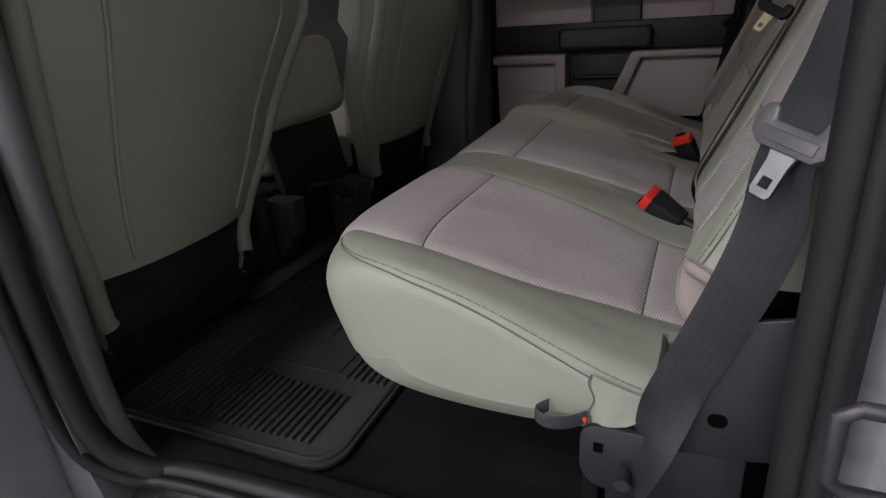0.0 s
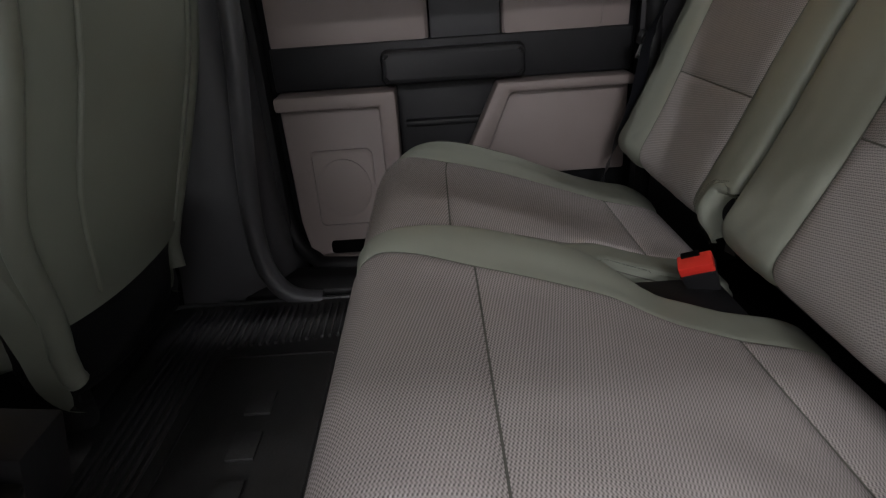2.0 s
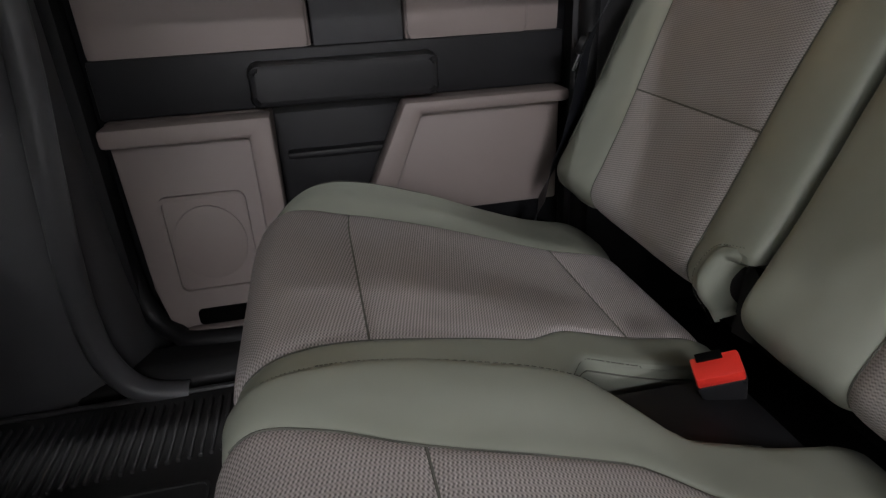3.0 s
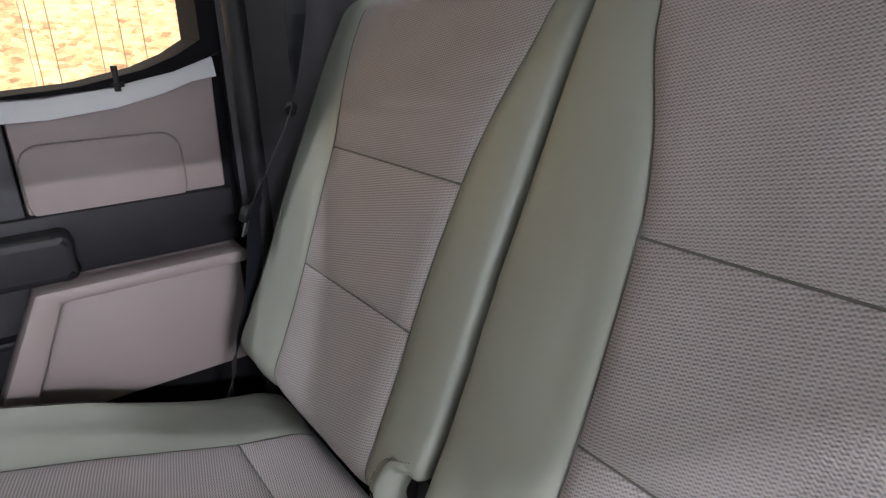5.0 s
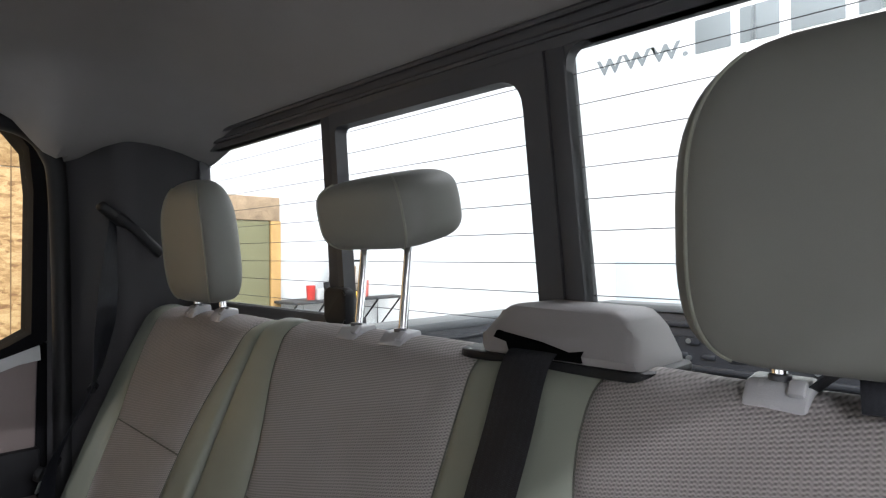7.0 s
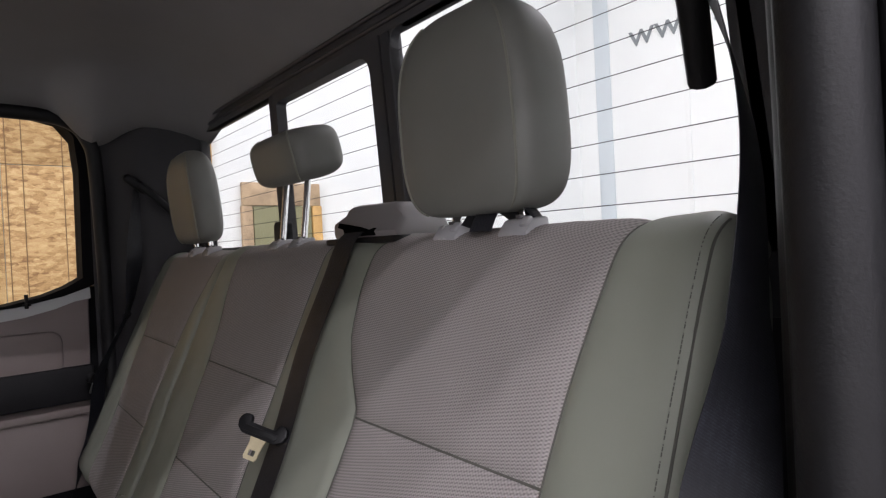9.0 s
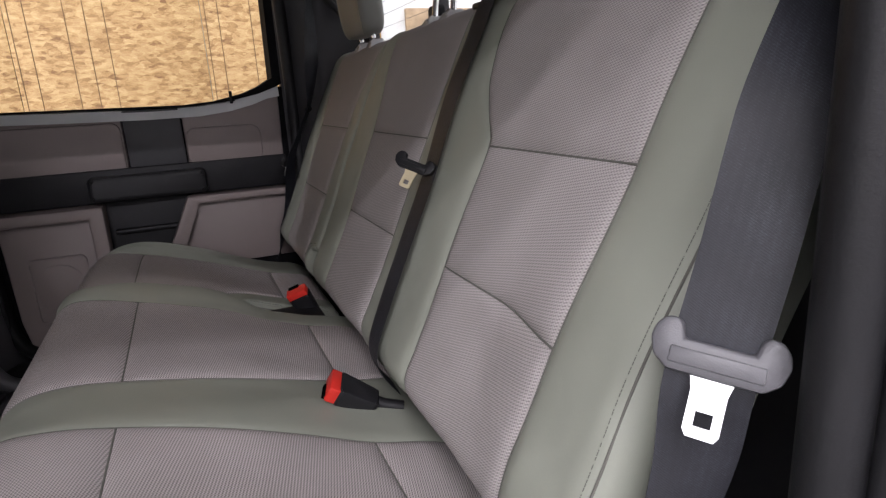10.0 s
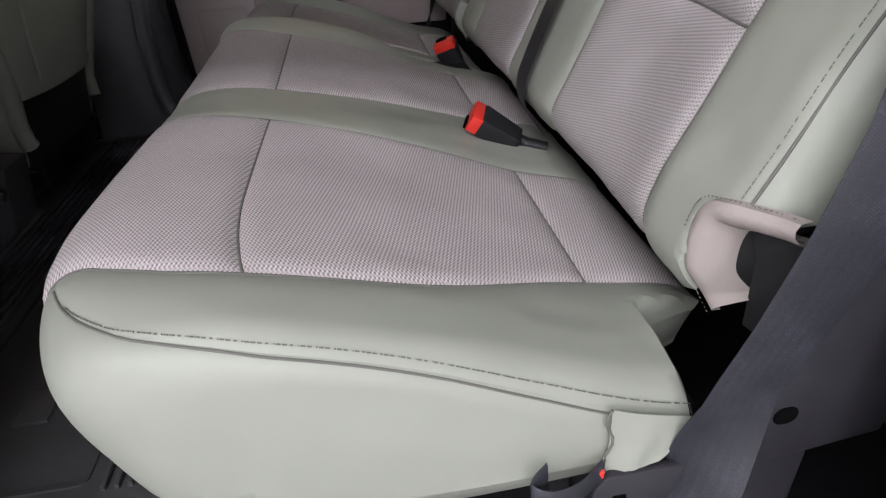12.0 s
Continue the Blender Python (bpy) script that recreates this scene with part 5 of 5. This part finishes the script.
# ---- front of the cab ----
def cab_front():
    dash = thing("dashboard", "black moulded dashboard under the windscreen", "dashboard")
    o = [(1.75, 0.40), (1.72, 0.58), (1.80, 0.66), (2.25, 0.66), (2.25, 0.20), (1.9, 0.20)]
    part("body", prism(o, "x", -0.76, 0.76, 0.02), black_plastic, dash)
    part("trim_strip", block((1.3, 0.01, 0.02), (0, 1.715, 0.55), 0.004), grey_sill, dash, "pale trim strip")
    wheel = thing("steering_wheel", "black and grey steering wheel", "steering wheel")
    c, tilt = Vector((-0.42, 1.52, 0.62)), pose(0, 0, 0, 62)
    pts = [c + tilt @ Vector((0.185 * math.cos(a), 0.185 * math.sin(a), 0)) for a in (2 * math.pi * k / 40 for k in range(40))]
    part("rim", tube(pts, 0.016, 10, closed=True), black_plastic, wheel)
    for a in (0, 180, 270):
        e = c + tilt @ Vector((0.18 * math.cos(radians(a)), 0.18 * math.sin(radians(a)), 0))
        part("spoke", rod(c, e, 0.014, 8), grey_sill, wheel)
    part("hub", tube([c - tilt @ Vector((0, 0, 0.05)), c + tilt @ Vector((0, 0, 0.015))], 0.06, 20), black_plastic, wheel)
    part("column", rod(c, c + Vector((0, 0.3, -0.16)), 0.035, 12), black_plastic, wheel)
    ws = structure(new("windscreen"), "clear windscreen in a black frame", "window")
    p = part("pane", grid([[(x, 2.28 - 0.55 * t, 0.66 + 0.58 * t) for x in (-0.78, -0.4, 0, 0.4, 0.78)] for t in (0, 0.5, 1)]), glass, ws)
    p.visible_shadow = False
    structure(finish("wall_front", block((1.84, 0.06, 0.70), (0, 2.32, 0.30), 0.02), paint), "painted front bulkhead of the cab", "wall")


cab_front()


# ---- garage ----
blue_grey = worn("pale_blue_grey_panel", (0.58, 0.63, 0.66), 0.5, 2.0, 0.05)
stain = worn("printed_line", (0.16, 0.09, 0.04), 0.8)
GZ, GT, GR, GB, GL, GF = -0.70, 5.4, 4.0, -6.2, -14.0, 6.5


def garage():
    structure(finish("floor", block((GR - GL + 0.4, GF - GB + 0.4, 0.1), ((GR + GL) / 2, (GF + GB) / 2, GZ - 0.05)), concrete), "grey concrete garage floor", "floor")
    structure(finish("ceiling", block((GR - GL + 0.4, GF - GB + 0.4, 0.1), ((GR + GL) / 2, (GF + GB) / 2, GT + 0.05)), ceiling_white), "white garage ceiling", "ceiling")
    structure(finish("wall_south", block((GR - GL, 0.1, GT - GZ), ((GR + GL) / 2, GB - 0.05, (GT + GZ) / 2)), white_wall), "white panelled garage wall with grey lettering", "wall")
    structure(finish("wall_north", block((GR - GL, 0.1, GT - GZ), ((GR + GL) / 2, GF + 0.05, (GT + GZ) / 2)), white_wall), "white garage wall", "wall")
    structure(finish("wall_west", block((0.1, GF - GB, GT - GZ), (GL - 0.05, (GF + GB) / 2, (GT + GZ) / 2)), grey_wall), "grey garage wall", "wall")
    east = structure(finish("wall_east", block((0.1, GF - GB, GT - GZ), (GR + 0.05, (GF + GB) / 2, (GT + GZ) / 2)), white_wall), "white garage wall with strand board cladding", "wall")
    # strand board sheets with printed stud lines
    y1 = -1.28
    for k in range(6):
        for z0, z1 in ((GZ + 0.01, 1.487), (1.493, 3.93), (3.936, GT - 0.01)):
            part("sheet", block((0.018, 1.216, z1 - z0), (GR - 0.010, y1 + 0.61 + 1.22 * k, (z0 + z1) / 2), 0.001), osb, east, "strand board sheet")
    for k in range(6):
        for off in (0.63, 0.75, 0.87, 1.10, 1.19):
            part("stud_line", block((0.002, 0.006, 6.0), (GR - 0.0195, y1 + 1.22 * k + off, (GT + GZ) / 2)), stain, east)
    part("edge_board", block((0.04, 0.14, 6.0), (GR - 0.022, y1 - 0.075, (GT + GZ) / 2), 0.004), timber_orange, east, "orange timber edge board")
    # corner strip and panel joints on the lettered wall
    south = bpy.data.objects["wall_south"]
    for k in range(10):
        x = GR - 0.45 - 1.05 * k
        part("joint_strip", block((0.05, 0.012, GT - GZ - 0.02), (x, GB + 0.004, (GT + GZ) / 2), 0.003), white_wall, south)
    # side door
    door = structure(new("door_1"), "olive painted door in a rough timber frame", "door")
    dy0, dy1, top = -2.265, -1.74, 1.215
    part("leaf", block((0.04, dy1 - dy0, top - GZ - 0.01), (GR - 0.03, (dy0 + dy1) / 2, (top + GZ) / 2), 0.004), olive_door, door)
    part("lintel", block((0.05, dy1 - dy0 + 0.18, 0.195), (GR - 0.035, (dy0 + dy1) / 2, top + 0.098), 0.006), rough_timber, door, "rough timber lintel")
    for y in (dy0 - 0.055, dy1 + 0.055):
        part("jamb", block((0.05, 0.09, top - GZ), (GR - 0.035, y, (top + GZ) / 2), 0.005), timber_orange if y < -2 else rough_timber, door)
    part("handle", rod((GR - 0.06, dy0 + 0.07, 0.35), (GR - 0.11, dy0 + 0.07, 0.35), 0.012), steel, door)
    # lettering on the wall: an address prefix and plain bars for the name
    sign = thing("wall_lettering", "large grey web address lettering on the white wall", "sign")
    fc = bpy.data.curves.new("prefix", "FONT")
    fc.body, fc.size, fc.extrude = "www.", 0.36, 0.004
    tmp = bpy.data.objects.new("prefix", fc)
    scene.collection.objects.link(tmp)
    bpy.context.view_layer.update()
    me = bpy.data.meshes.new_from_object(tmp.evaluated_get(bpy.context.evaluated_depsgraph_get()))
    bpy.data.objects.remove(tmp)
    me.materials.append(lettering)
    t = new("prefix", me)
    t.parent = sign
    xs, ys = [v.co.x for v in me.vertices], [v.co.y for v in me.vertices]
    fit_x, fit_y = 1.10 / (max(xs) - min(xs)), 0.185 / (max(ys) - min(ys))
    t.matrix_local = pose(3.21, GB + 0.006, 3.070, 90, 0, 180) @ Matrix.Diagonal((fit_x, fit_y, 1, 1))
    for x0, x1 in ((2.03, 1.67), (1.58, 1.22), (1.12, 0.68), (0.58, 0.14), (0.04, -0.08), (-0.18, -0.52)):
        part("letter_bar", block((x0 - x1, 0.008, 0.36), ((x0 + x1) / 2, GB + 0.006, 3.235), 0.002), lettering, sign)
    part("corner_strip", block((0.22, 0.014, GT - GZ - 0.02), (3.60, GB + 0.006, (GT + GZ) / 2), 0.004), blue_grey, south, "pale blue-grey upright strip")
    part("wall_board", block((0.74, 0.03, 1.60), (2.60, GB + 0.016, 0.12), 0.006), blue_grey, south, "pale blue-grey board")


garage()


def wall_shelf():
    sh = thing("wall_shelf", "dark wall shelf on steel brackets with workshop clutter", "shelf")
    z = 0.545
    y0, y1 = -3.45, -2.30
    part("board", block((0.36, y1 - y0, 0.022), (GR - 0.19, (y0 + y1) / 2, z), 0.004), strap_grey, sh)
    for y in (-3.42, -3.16, -2.88, -2.60, -2.34):
        part("bracket", tube([(GR - 0.35, y, z - 0.012), (GR - 0.02, y, z - 0.32), (GR - 0.02, y, z - 0.012)], 0.009, 6), black_plastic, sh, "steel bracket")
    mon = thing("notice_frame", "dark framed notice with a printed sheet on the shelf", "picture frame")
    part("frame", block((0.025, 0.38, 0.30), (GR - 0.14, -2.98, z + 0.195), 0.006, (0, -8, 0)), black_plastic, mon)
    part("sheet", block((0.003, 0.34, 0.26), (GR - 0.154, -2.98, z + 0.195), 0.001, (0, -8, 0)), grey_sill, mon, "pale printed sheet")
    part("print", block((0.003, 0.15, 0.19), (GR - 0.157, -2.98, z + 0.19), 0.0005, (0, -8, 0)), rough_timber, mon)

    def pot(name, label, cat, y, r, h, m, x=GR - 0.22):
        b = thing(name, label, cat)
        bm = bmesh.new()
        rows = [[(x + q * math.cos(a), y + q * math.sin(a), zz) for a in (2 * math.pi * k / 16 for k in range(16))] for q, zz in ((r * 0.8, z + 0.011), (r * 0.85, z + 0.02), (r, z + 0.011 + h), (r * 0.9, z + 0.011 + h), (r * 0.75, z + 0.025))]
        grid(rows, bm, closed_u=True)
        part("body", bm, m, b)

    yellow = worn("yellow_plastic", (0.85, 0.55, 0.02), 0.4)
    pink = worn("pink_plastic", (0.75, 0.20, 0.16), 0.4)
    red = worn("red_plastic", (0.6, 0.05, 0.04), 0.4)
    pot("cup", "yellow plastic cup on the shelf", "cup", -2.82, 0.05, 0.125, yellow)
    pot("cup", "pink plastic tumbler on the shelf", "cup", -3.10, 0.05, 0.15, pink)
    pot("bottle", "dark spray bottle on the shelf", "bottle", -2.72, 0.04, 0.14, black_plastic)
    pot("bottle", "small dark bottle on the shelf", "bottle", -2.80, 0.035, 0.11, dark_trim)
    pot("bottle", "red plastic bottle on the shelf", "bottle", -2.55, 0.04, 0.12, red)
    pot("jar", "pale plastic jar on the shelf", "jar", -2.63, 0.045, 0.09, grey_sill)
    cl = thing("cloth", "yellow folded cleaning cloth on the shelf", "cloth")
    part("fold", block((0.16, 0.20, 0.05), (GR - 0.26, -2.94, z + 0.036), 0.02, seg=3), yellow, cl)
    bx = thing("storage_box", "clear pale storage box on the shelf", "box")
    part("body", block((0.22, 0.30, 0.20), (GR - 0.15, -3.28, z + 0.111), 0.01), white_wall, bx)


wall_shelf()

# strip light housings under the ceiling
for lx, ly, power, long in LAMPS:
    sl = thing("strip_light_fitting", "white strip light under the garage ceiling", "ceiling light", "strip lights")
    part("housing", block((0.28, long + 0.06, GT - 5.312), (lx, ly, (GT + 5.3) / 2 + 0.006), 0.01), white_wall, sl)
